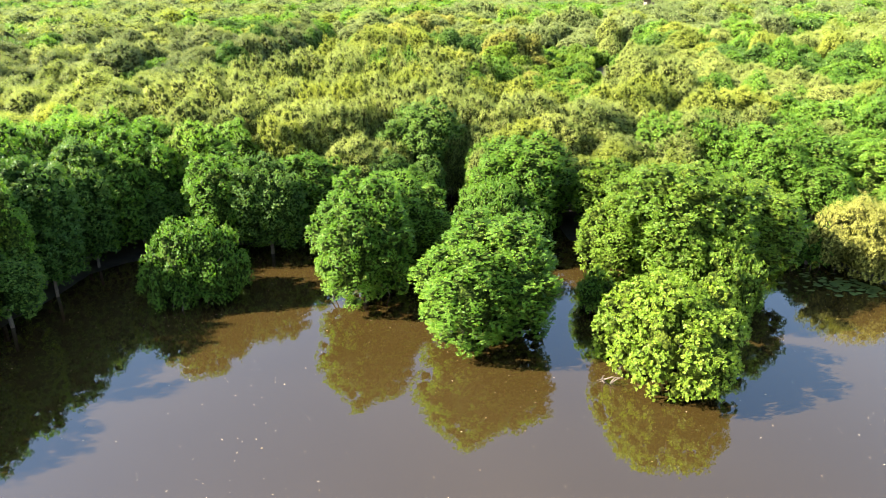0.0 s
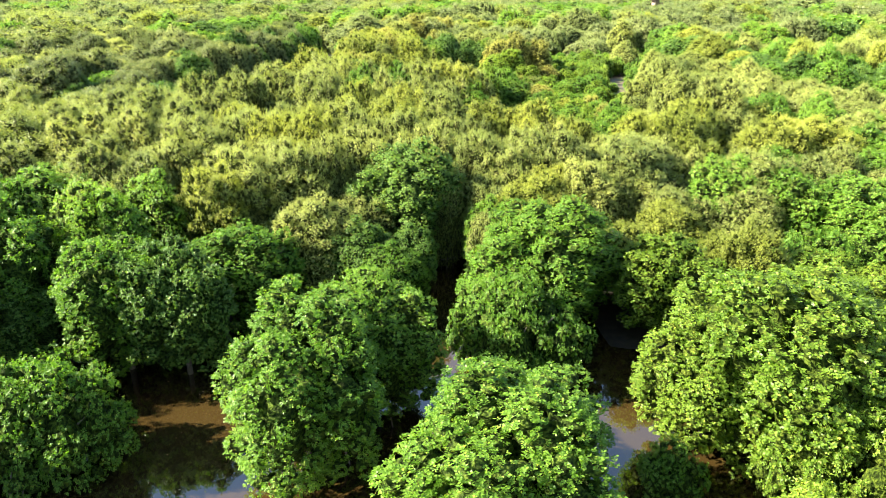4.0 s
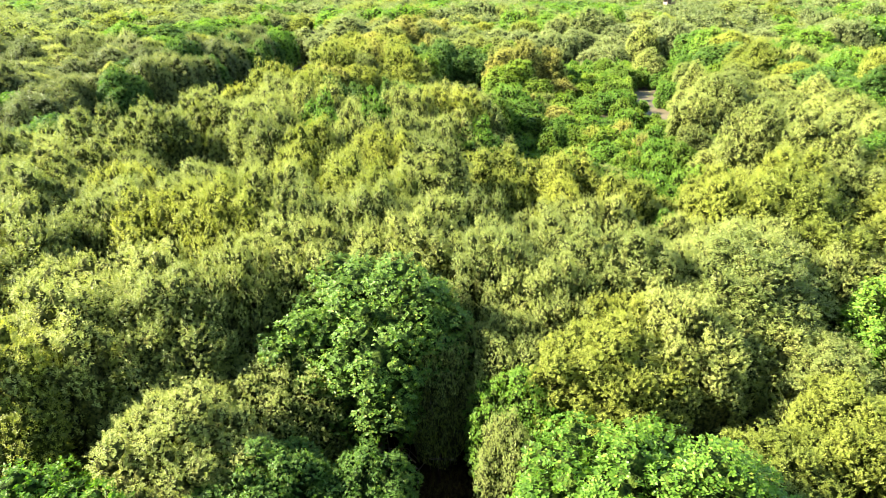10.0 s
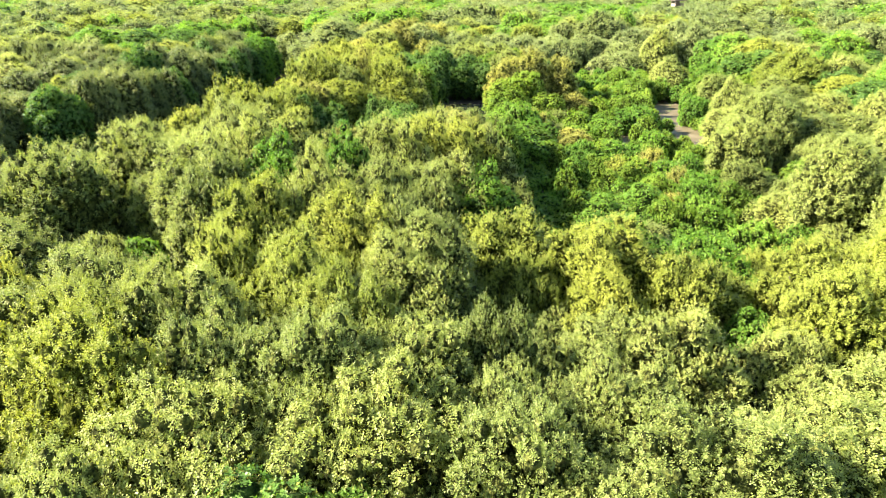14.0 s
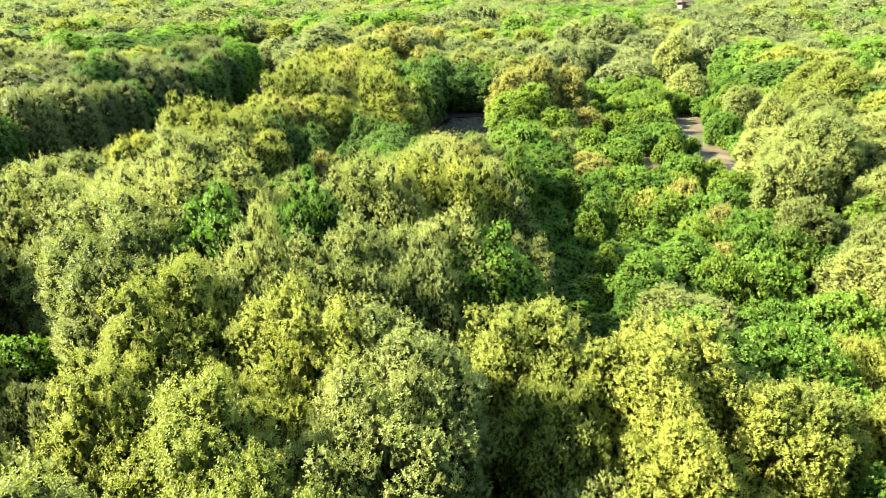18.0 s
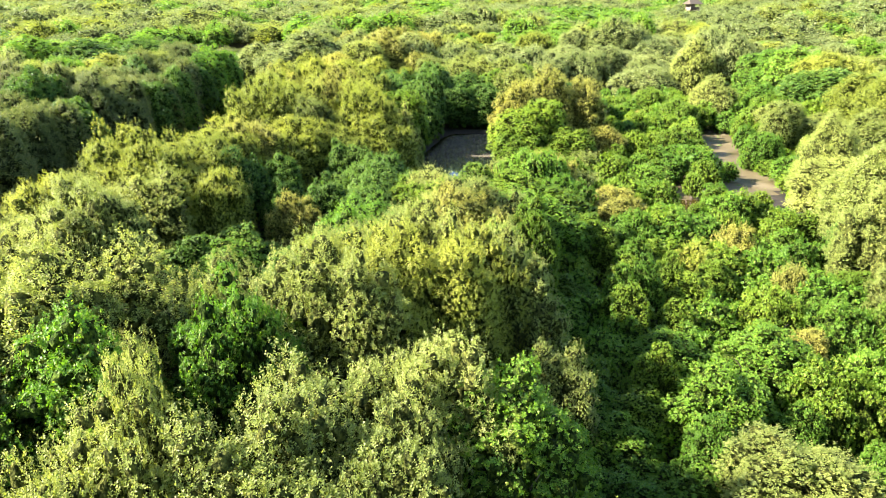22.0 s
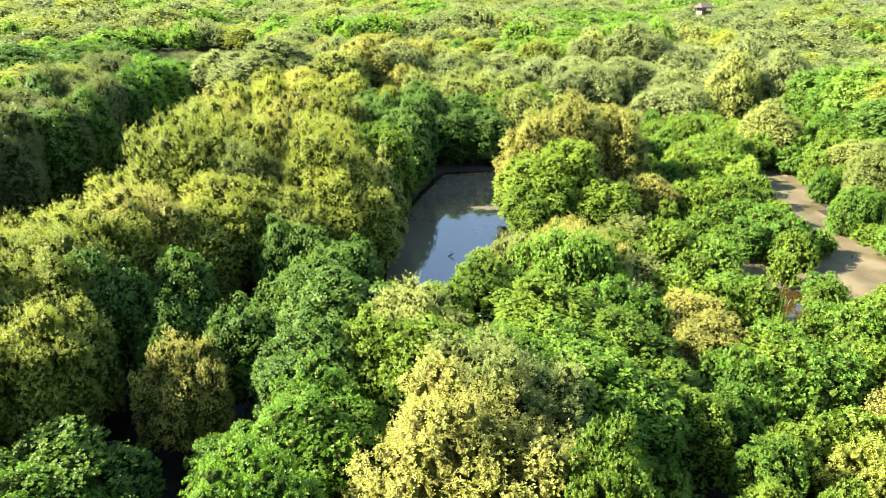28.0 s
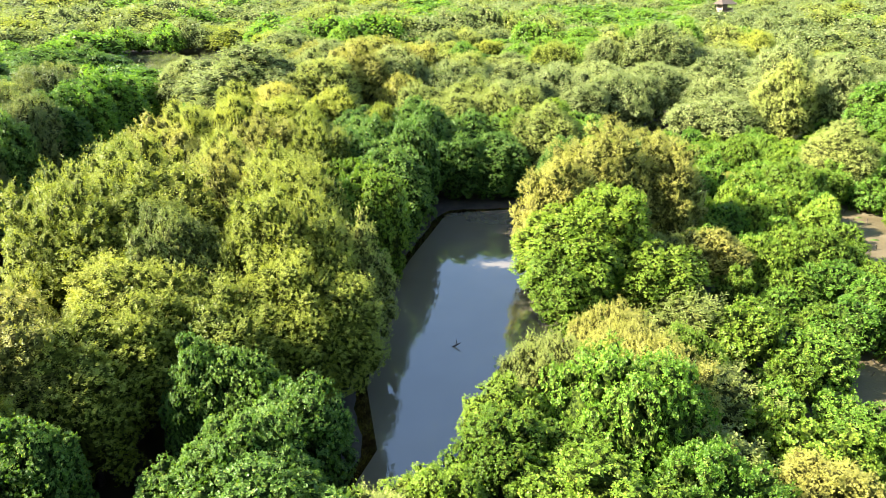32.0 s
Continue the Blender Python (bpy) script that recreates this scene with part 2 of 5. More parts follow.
# ---- the plan: open water, pond, canal, mud flat (x right, y ahead, metres) ----
CREEK = ((-157.5, -157.5), (-59.5, -105.0), (-45.5, -17.5), (-35.0, 17.5), (-28.3, 36.8), (-26.1, 47.9), (-21.0, 52.5), (-12.6, 53.6), (-10.8, 63.0), (-4.2, 63.0), (-2.8, 71.8), (2.1, 71.8), (2.8, 63.0),
         (9.5, 63.0), (10.5, 54.2), (24.8, 52.5), (31.8, 54.9), (30.4, 47.6), (32.2, 44.8), (42.0, 40.2), (59.5, 35.0), (105.0, 17.5), (157.5, -157.5))
POND = ((-2.8, 133.9), (0.2, 142.5), (-0.7, 147.5), (-0.7, 157.5), (1.1, 165.2), (4.2, 176.0), (11.5, 177.5), (11.5, 168.7), (10.8, 162.8), (11.5, 154.0), (9.1, 149.1), (5.6, 145.2), (2.1, 140.5), (0.7, 134.8))
CANAL = ((-56.0, 82.0), (-46.5, 95.0), (-38.0, 106.5), (-30.5, 118.0), (-24.5, 129.5), (-20.7, 140.0), (-18.9, 154.0), (-20.0, 168.0), (-24.3, 185.5), (-27.1, 199.5), (-28.9, 213.5), (-32.6, 211.8), (-32.4, 196.0), (-30.8, 182.0), (-30.8, 168.0), (-32.2, 154.0), (-34.3, 140.0), (-37.5, 124.0), (-43.5, 112.0), (-51.5, 98.5), (-61.0, 86.0))
FLAT = ((23.4, 139.3), (22.6, 143.5), (26.2, 149.1), (30.8, 152.6), (34.6, 158.9), (36.2, 167.0), (40.6, 176.0), (43.2, 175.5), (40.6, 168.0), (37.4, 161.0), (39.0, 157.0), (39.0, 153.0), (35.2, 147.0), (31.5, 142.4), (28.5, 140.4))
CLEARING = ((-26.2, 211.8), (-35.0, 222.2), (-47.2, 238.0), (-64.8, 259.0), (-66.5, 285.2), (-40.2, 287.0), (-31.5, 262.5), (-28.0, 238.0), (-22.8, 220.5))
FAR_MUD = ((122.5, 248.5), (147.0, 294.0), (231.0, 308.0), (245.0, 262.5), (175.0, 241.5))
LOW_GREEN = ((10.5, 98.0), (12.2, 115.5), (14.9, 133.0), (19.2, 147.0), (21.0, 168.0), (22.8, 196.0), (56.0, 200.0), (47.0, 177.0), (46.0, 160.0), (41.0, 148.0), (36.0, 141.0), (34.0, 131.0), (28.0, 118.0), (24.5, 107.0), (18.0, 97.0))
LANES = (((-95.0, 199.0), (-70.0, 203.0), (-55.0, 212.0), (-44.0, 225.0)), ((-120.0, 262.0), (-84.0, 258.0), (-60.0, 268.0)), ((-140.0, 318.0), (-95.0, 306.0), (-60.0, 318.0), (-20.0, 312.0)),
         ((-19.0, 240.0), (-6.0, 262.0), (3.0, 290.0)), ((20.0, 233.0), (35.0, 226.0), (50.0, 229.0), (70.0, 247.0)), ((31.0, 204.0), (56.0, 212.0), (84.0, 214.0)), ((14.0, 300.0), (60.0, 288.0), (110.0, 300.0)), ((80.0, 180.0), (100.0, 196.0), (130.0, 200.0)))
GAPS = ((7.4, 91.7, 1.8), (-21.7, 105.7, 2.0))


def distance(poly, px, py):
    """Signed distance in metres to a polygon's edge, positive inside."""
    px, py = np.asarray(px, float), np.asarray(py, float)
    best, inside = np.full(px.shape, 1e9), np.zeros(px.shape, bool)
    for (ax, ay), (bx, by) in zip(poly, poly[1:] + poly[:1]):
        ux, uy = bx - ax, by - ay
        k = np.clip(((px - ax) * ux + (py - ay) * uy) / (ux * ux + uy * uy), 0, 1)
        best = np.minimum(best, np.hypot(px - ax - k * ux, py - ay - k * uy))
        if ay != by:
            inside ^= ((ay > py) != (by > py)) & (px < ux * (py - ay) / uy + ax)
    return np.where(inside, best, -best)


def mesh_object(name, verts, faces, mat, parent=None, label=""):
    me = bpy.data.meshes.new(name)
    me.from_pydata([tuple(v) for v in verts], [], [tuple(f) for f in faces])
    for one in (mat if isinstance(mat, (list, tuple)) else [mat]):
        me.materials.append(one)
    ob = new(name, me)
    ob.parent = parent
    if label:
        ob["label"] = label
    return ob


# ---- ground sheet with basins, and the water in them ----
xs = np.array([-4000, -1600, -700, -350, -180, -100, -85, -75, *np.arange(-63, 63.1, 1.3), 75, 85, 100, 180, 350, 700, 1600, 4000], float)
ys = np.array([-4000, -1600, -700, -350, -180, -90, -50, -20, -5, *np.arange(7, 298, 1.5), 310, 330, 360, 400, 600, 1000, 1800, 4000], float)
gx, gy = np.meshgrid(xs, ys)
wet = np.maximum.reduce([distance(CREEK, gx, gy), distance(POND, gx, gy), distance(CANAL, gx, gy)])
bumps = np.array([noise.noise((a * 0.2, b * 0.2, 2.0)) + 0.5 * noise.noise((a * 0.6, b * 0.6, 5.0)) for a, b in zip(gx.ravel(), gy.ravel())]).reshape(gx.shape)
puddle = np.exp(-(((gx - 27.6) / 3.0) ** 2 + ((gy - 143.4) / 2.4) ** 2))
gz = np.where(wet > -1.0, 0.22 - np.clip(wet + 1.0, 0, 3) * 0.5, 0.22) + 0.09 * bumps - 0.44 * puddle
gz = np.where((wet < -1.0) & (puddle < 0.05), np.maximum(gz, 0.05), gz)
nx = len(xs)
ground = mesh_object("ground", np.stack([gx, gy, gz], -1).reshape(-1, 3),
                     [(j * nx + i, j * nx + i + 1, (j + 1) * nx + i + 1, (j + 1) * nx + i) for j in range(len(ys) - 1) for i in range(nx - 1)], [DARK_MUD, MUD])
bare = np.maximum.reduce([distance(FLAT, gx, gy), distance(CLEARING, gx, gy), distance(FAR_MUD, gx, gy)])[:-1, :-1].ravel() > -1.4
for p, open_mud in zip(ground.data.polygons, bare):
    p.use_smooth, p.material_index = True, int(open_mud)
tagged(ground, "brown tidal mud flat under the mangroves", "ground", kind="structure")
water = mesh_object("water", [(-700, -700, 0), (700, -700, 0), (700, 700, 0), (-700, 700, 0)], [(0, 1, 2, 3)], WATER)
pond = mesh_object("pond", [(a, b, 0.004) for a, b in POND], [tuple(range(len(POND)))], SILT)
tagged(pond, "still grey silty pond between mangrove banks", "water", kind="structure")
tagged(water, "still brown muddy creek water mirroring the sky", "water", kind="structure")


# ---- mangroves ----
UPRIGHT = "OYPSD"     # kinds whose leaves stand on upright shoots


def unit(v):
    return v / np.maximum(np.linalg.norm(v, axis=-1, keepdims=True), 1e-9)


def crown_arrays(seed, kind, form, r, h, bottom, lobe, ragged, cover, per, leaf, grid):
    """A crown grown in three steps: a few big boughs, leafy lobes on their outsides, and sprigs of leaves on the lobes.
    Returns verts, faces, and the number of faces of the inner foliage, which come first."""
    g = np.random.default_rng(seed)
    upright = kind in UPRIGHT
    low_form = form in ("bush", "small")
    up = np.array([0.0, 0.0, 1.0])
    # boughs: upright ellipsoids round the middle
    distant = leaf > 0.15
    n = 10 if low_form else 6 if distant else 9
    turn = np.arange(n) * 2.39996 + g.uniform(0, 6.28) + g.uniform(-0.3, 0.3, n)
    far = r * np.sqrt((np.arange(n) + 0.3) / n) * (0.66 if low_form else 0.68)
    wide = r * g.uniform(0.30, 0.44, n) * (1.1 if low_form else 1.28 if distant else 1.0)
    top = h * (1 - (far / r) ** 2 * (0.60 if low_form else 0.34)) * g.uniform(0.88, 1.02, n)
    foot = bottom + (top - bottom) * g.uniform(0.0, 0.2, n) * (0.0 if low_form else 1.0)
    bough = np.stack([np.cos(turn) * far, np.sin(turn) * far, (top + foot) / 2], 1)
    half = np.stack([wide, wide, (top - foot) / 2], 1)
    # lobes on the outsides of the boughs, kept apart from one another
    many = int(14 * r * h / lobe ** 2)
    pick = g.choice(len(bough), many, p=half[:, 0] * half[:, 2] / (half[:, 0] * half[:, 2]).sum())
    d = unit(g.normal(size=(many, 3)))
    p = bough[pick] + d * half[pick] * g.uniform(0.94 - ragged, 0.98 + ragged * (1.25 if upright else 1.0), (many, 1))
    q = (((p[:, None] - bough[None]) / half[None]) ** 2).sum(2)
    q[np.arange(many), pick] = 9
    flat = unit(d / half[pick])
    ok = (q.min(1) > 0.62) & (p[:, 2] > max(bottom + 0.25 * lobe, 0.4 * h if form == 'canopy' else 0)) & (flat[:, 2] > (-0.75 if low_form or form == "bank" else -0.35))
    p, flat = p[ok], flat[ok]
    kept = np.zeros(len(p), bool)
    c = np.zeros((0, 3))
    for i in range(len(p)):
        if not len(c) or ((c - p[i]) ** 2).sum(1).min() > ((1.0 if distant else 1.3) * lobe) ** 2:
            kept[i] = True
            c = np.concatenate([c, p[i:i + 1]])
    flat = flat[kept]
    count = len(c)
    size = lobe * g.uniform(0.70, 1.22, count)
    tall = g.uniform(0.95, 1.2 if distant else 1.6, count) if upright else g.uniform(0.8, 1.15, count)
    pole = unit(flat * (0.40 if upright else 0.65) + up * (0.9 if upright else 0.7) + g.normal(size=c.shape) * 0.15)
    ax1 = unit(np.cross(pole, np.array([0.31, 0.87, 0.12])))
    ax2 = np.cross(pole, ax1)
    stretch = np.stack([size, size, size * tall], 1)

    def turned(local, who):
        return ax1[who] * local[..., 0:1] + ax2[who] * local[..., 1:2] + pole[who] * local[..., 2:3]

    # sprigs on the lobes
    shell = (2 * np.pi * size ** 2 * (0.4 + 0.6 * tall)).sum()
    want = max(3, int(shell * cover / (per * leaf * leaf * 0.36)))
    n = int(want * 1.9)
    pick = g.choice(count, n, p=size ** 2 / (size ** 2).sum())
    d = unit(g.normal(size=(n, 3)) + np.array([0, 0, 0.55]))
    d[:, 2] = np.where(d[:, 2] < -0.25, -d[:, 2], d[:, 2])
    p = c[pick] + turned(d * stretch[pick], pick) * g.uniform(0.78, 1.04, (n, 1))
    d = turned(d, pick)
    inside = np.zeros(n, bool)
    for a in range(0, n, 4000):
        q = ((p[a:a + 4000, None] - c[None]) ** 2).sum(2) / (size ** 2)[None]
        q[np.arange(len(q)), pick[a:a + 4000]] = 9
        inside[a:a + 4000] = q.min(1) < 0.5
    ok = ~inside & ((d * flat[pick]).sum(1) > g.uniform(-0.6, -0.1, n))
    p, d = p[ok][:want], d[ok][:want]
    n = len(p)
    # some shoots stand out of the crown
    proud = (g.uniform(size=(n, 1)) < (0.1 if distant else 0.28)) * g.uniform(0.1, 1.0, (n, 1)) ** 2 * (0.45 if upright else 0.25)
    p = p + (d * 0.4 + up) * proud * np.clip(d[:, 2:] + 0.4, 0, 1)
    axis = unit(d * (1.0 if distant or not upright else 0.65) + up * (0.45 if distant or not upright else 0.75) + g.normal(size=d.shape) * 0.25)
    side = unit(np.cross(axis, g.normal(size=d.shape)))
    over = np.cross(axis, side)
    ang = (np.arange(per)[None] * 2.4 + g.uniform(0, 6.28, (n, 1)) + g.normal(size=(n, per)) * 0.2)[..., None]
    lean = np.radians(g.uniform(30, 84, (n, per)) if upright else g.uniform(36, 86, (n, per)))[..., None]
    way = (side[:, None] * np.cos(ang) + over[:, None] * np.sin(ang)) * np.sin(lean) + axis[:, None] * np.cos(lean)
    cross = unit(np.cross(way, axis[:, None]))
    length = leaf * g.uniform(0.75, 1.25, (n, per))[..., None]
    broad = length * (0.30 if upright else 0.34)
    along = (np.linspace(-0.7, 0.8, per) * leaf * (1.3 if upright else 0.7))[None, :, None]
    base = p[:, None] + axis[:, None] * along + way * length * 0.1
    droop = -up * length * 0.08
    quad = np.stack([base, base + way * length * 0.55 + cross * broad, base + way * length + droop, base + way * length * 0.55 - cross * broad], 2).reshape(-1, 3)
    faces = np.arange(len(quad)).reshape(-1, 4)
    # inner foliage: a ragged dome in each lobe, in the darkened tuft tones
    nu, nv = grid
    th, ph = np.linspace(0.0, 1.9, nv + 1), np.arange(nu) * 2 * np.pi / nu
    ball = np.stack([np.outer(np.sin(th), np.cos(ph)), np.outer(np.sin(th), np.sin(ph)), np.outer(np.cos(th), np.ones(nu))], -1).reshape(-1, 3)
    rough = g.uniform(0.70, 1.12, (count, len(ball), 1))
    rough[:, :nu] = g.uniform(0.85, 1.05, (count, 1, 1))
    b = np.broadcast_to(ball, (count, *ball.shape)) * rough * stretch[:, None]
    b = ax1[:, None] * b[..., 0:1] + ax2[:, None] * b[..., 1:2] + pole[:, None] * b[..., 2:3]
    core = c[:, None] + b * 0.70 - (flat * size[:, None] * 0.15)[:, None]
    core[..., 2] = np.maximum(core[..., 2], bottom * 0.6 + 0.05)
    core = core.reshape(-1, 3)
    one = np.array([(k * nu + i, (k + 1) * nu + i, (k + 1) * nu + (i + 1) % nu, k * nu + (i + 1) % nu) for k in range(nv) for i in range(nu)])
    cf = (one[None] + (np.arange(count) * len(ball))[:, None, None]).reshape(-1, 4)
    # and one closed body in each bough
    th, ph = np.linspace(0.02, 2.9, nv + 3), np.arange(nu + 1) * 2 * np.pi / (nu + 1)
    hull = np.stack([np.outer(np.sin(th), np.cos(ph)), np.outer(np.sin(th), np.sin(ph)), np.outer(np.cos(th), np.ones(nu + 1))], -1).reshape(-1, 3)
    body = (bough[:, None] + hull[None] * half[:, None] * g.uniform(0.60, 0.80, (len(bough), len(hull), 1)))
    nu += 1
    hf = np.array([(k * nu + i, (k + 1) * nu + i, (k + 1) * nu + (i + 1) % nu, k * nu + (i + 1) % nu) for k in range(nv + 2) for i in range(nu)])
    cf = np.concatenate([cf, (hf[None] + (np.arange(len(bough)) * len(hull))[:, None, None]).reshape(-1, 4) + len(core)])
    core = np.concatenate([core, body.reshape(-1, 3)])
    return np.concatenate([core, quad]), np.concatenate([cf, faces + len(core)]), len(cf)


def crown_mesh(name, kind, arrays):
    verts, faces, inner = arrays
    me = bpy.data.meshes.new(name)
    me.vertices.add(len(verts))
    me.vertices.foreach_set("co", verts.astype(np.float32).ravel())
    me.loops.add(len(faces) * 4)
    me.loops.foreach_set("vertex_index", faces.astype(np.int32).ravel())
    me.polygons.add(len(faces))
    me.polygons.foreach_set("loop_start", np.arange(0, len(faces) * 4, 4, dtype=np.int32))
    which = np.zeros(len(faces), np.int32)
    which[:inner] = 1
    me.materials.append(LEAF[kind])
    me.materials.append(SHADED_TUFT[kind])
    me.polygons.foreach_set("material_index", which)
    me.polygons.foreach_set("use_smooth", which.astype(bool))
    me.update(calc_edges=True)
    return me


def tube(path, radii, sides=5):
    verts, faces = [], []
    path = [Vector(p) for p in path]
    for i, (p, q) in enumerate(zip(path, radii)):
        way = (path[min(i + 1, len(path) - 1)] - path[max(i - 1, 0)]).normalized()
        a = way.orthogonal().normalized()
        b = way.cross(a)
        verts += [p + (a * math.cos(k * 6.2832 / sides) + b * math.sin(k * 6.2832 / sides)) * q for k in range(sides)]
    for i in range(len(path) - 1):
        faces += [(i * sides + k, i * sides + (k + 1) % sides, (i + 1) * sides + (k + 1) % sides, (i + 1) * sides + k) for k in range(sides)]
    faces.append(tuple(range((len(path) - 1) * sides, len(path) * sides)))
    return verts, faces


def plain_mesh(name, verts, faces, mat):
    me = bpy.data.meshes.new(name)
    me.from_pydata([tuple(v) for v in verts], [], faces)
    me.materials.append(mat)
    return me


# sizes of the patterns that the trees are grown from: radius, height, crown's lower edge
SIZE = {"bush": (4.2, 5.6, 0.16), "tall": (3.5, 10.8, 1.6), "small": (1.9, 3.5, 0.35), "bank": (3.6, 10.0, 0.3), "canopy": (4.4, 10.5, 2.2)}
DETAIL = {  # size of the lobes, their unevenness, leaf area over lobe area, leaves in each sprig, leaf length, grid of each lobe
    0: (0.52, 0.12, 0.42, 7, 0.092, (6, 3)),
    1: (0.54, 0.12, 0.42, 7, 0.110, (6, 3)),
    2: (0.58, 0.10, 0.42, 6, 0.135, (5, 3)),
    3: (0.64, 0.07, 0.42, 5, 0.182, (5, 2)),
    4: (0.86, 0.06, 0.40, 4, 0.285, (4, 2)),
    5: (1.35, 0.06, 0.34, 3, 0.58, (4, 2)),
}
patterns = {}


def pattern(kind, form, detail, variant):
    # kinds of one habit share their shapes
    key = ("O" if kind in UPRIGHT else "G", form, detail, variant)
    if key not in patterns:
        lobe, ragged, cover, per, leaf, grid = DETAIL[detail]
        r, h, low = SIZE[form]
        patterns[key] = crown_arrays(hash_of(key), key[0], form, r, h, low, lobe * min(1.0, r / 3.2 + 0.1), ragged, cover * (1.0 if key[0] == "O" else 1.25), per, leaf * (0.86 if key[0] == "O" else 1.0), grid)
    return patterns[key]


def hash_of(key):
    kind, form, detail, variant = key
    return "GKOYPSDL".index(kind) * 1000 + ("bush", "tall", "small", "bank", "canopy").index(form) * 150 + detail * 20 + variant


meshes = {}


def wood(form, variant):
    """The trunk, limbs and prop roots of one form, as meshes."""
    key = (form, variant)
    if key in meshes:
        return meshes[key]
    g = random.Random(77 + variant * 5 + len(form) * 3)
    r, h, low = SIZE[form]
    thick = 0.034 * r + 0.03
    lean = [(0, 0, -0.3), (g.uniform(-.1, .1), g.uniform(-.1, .1), 0.3 * h), (g.uniform(-.25, .25), g.uniform(-.25, .25), 0.72 * h)]
    made = [("trunk", plain_mesh("trunk", *tube(lean, [thick * 1.3, thick, thick * 0.5], 7), BARK))]
    for i in range(4):
        a = i * 1.57 + g.uniform(-.5, .5)
        s = Vector(lean[1]).lerp(Vector(lean[2]), g.uniform(0.0, 0.5))
        e = Vector((math.cos(a) * r * 0.7, math.sin(a) * r * 0.7, h * g.uniform(0.45, 0.75)))
        m = s.lerp(e, 0.5) + Vector((0, 0, -0.08 * h))
        made.append(("limb", plain_mesh("limb", *tube([s, m, e], [thick * 0.65, thick * 0.45, thick * 0.18]), BARK)))
    for i in range(6):
        a = i * 1.047 + g.uniform(-.35, .35)
        d = r * g.uniform(0.28, 0.72)
        top = 0.16 * h + g.uniform(0.2, 0.8)
        p = [(math.cos(a) * d * f, math.sin(a) * d * f, z) for f, z in ((0.05, top), (0.45, top * 0.96), (0.8, top * 0.6), (1.0, -0.35))]
        made.append(("prop_root", plain_mesh("prop_root", *tube(p, [0.055, 0.05, 0.045, 0.04]), BARK)))
    meshes[key] = made
    return made


# silvery green is olive paled for distance haze, dull olive is olive darkened for shade
WORDS = {"G": ("fresh green", "glossy"), "K": ("deep green", "dense"), "O": ("olive green", "feathery"), "Y": ("yellow-green", "feathery"), "P": ("pale yellowish", "soft"), "S": ("silvery green", "feathery"), "D": ("dull olive", "thick"), "L": ("lime green", "glossy")}
NAMES = {"G": "red_mangrove", "K": "black_mangrove", "O": "grey_mangrove", "Y": "yellow_mangrove", "P": "white_mangrove", "S": "silver_mangrove", "D": "dull_mangrove", "L": "lime_mangrove"}
FORMS = {"bush": "broad mangrove bush with leaves down to the ground", "tall": "tall mangrove tree standing in the canopy", "small": "small mangrove shrub on prop roots over the mud",
         "bank": "mangrove tree on the bank leaning over the water", "canopy": "mangrove tree in the far canopy"}
standing = []          # x, y, radius of all that is planted
wood_rest = {}         # the far woods, joined: kind -> list of (verts, faces, inner)


def reach_of(x, y, h):
    """The least distance at which a tree beside the flight line comes into view."""
    ahead = max(11.4, (abs(x - 1.4) - 1.7) / 0.65, y - 116.7)
    return math.sqrt(ahead ** 2 + x * x * 0.8 + (21 - h) ** 2)


def nearness(x, y, h):
    """Which detail a tree needs, by its place in the plan."""
    return sum(reach_of(x, y, h) >= limit for limit in (23, 38, 60, 105, 165))


def plant(x, y, h, r, kind, form=None):
    detail = nearness(x, y, h)
    wet_edge = max(distance(POND, [x], [y])[0], distance(CANAL, [x], [y])[0], distance(CREEK, [x], [y])[0],
                   distance(CLEARING, [x], [y])[0], distance(FLAT, [x], [y])[0], -abs(distance(LOW_GREEN, [x], [y])[0]) - 1.5) > -r - 2.5 if detail < 5 else False
    form = form or ("canopy" if detail > 3 and not wet_edge else "bank" if wet_edge and h > 6.5 else "small" if h < 4.0 and r < 3.0 else "tall" if h / r > 1.9 else "bush")
    g = random.Random(int(x * 131 + y * 977 + h * 31))
    variant = g.randrange(2 if detail < 3 else 3)
    r0, h0, low = SIZE[form]
    turn = g.uniform(0, 6.2832)
    uneven = 0.10 if detail < 3 else 0.24
    sx, sy, sz = r / r0 * g.uniform(1 - uneven, 1 + uneven), r / r0 * g.uniform(1 - uneven, 1 + uneven), h / h0
    standing.append((x, y, r))
    if detail > 4 or reach_of(x, y, h) > 135:
        v, f, inner = pattern(kind, form, detail, variant)
        c, s = math.cos(turn), math.sin(turn)
        w = v * (sx, sy, sz)
        w = np.stack([w[:, 0] * c - w[:, 1] * s + x, w[:, 0] * s + w[:, 1] * c + y, w[:, 2]], 1)
        wood_rest.setdefault((kind, detail), []).append((w, f, inner))
        return None
    root = new(NAMES[kind] + {"bush": "_bush", "small": "_shrub"}.get(form, "_tree"))
    root.location, root.rotation_euler, root.scale = (x, y, 0), (0, 0, turn), (sx, sy, sz)
    colour, feel = WORDS[kind]
    tagged(root, f"{feel} {colour} {FORMS[form]}", "mangrove", f"{colour} mangroves")
    key = ("crown", kind, form, detail, variant)
    if key not in meshes:
        meshes[key] = crown_mesh("crown", kind, pattern(kind, form, detail, variant))
    new("crown", meshes[key]).parent = root
    parts = wood(form, variant)
    for name, me in parts if detail == 0 or (detail < 3 and form in ("bush", "small")) else parts[:1] if detail > 1 else parts[:5]:
        new(name, me).parent = root
    return root


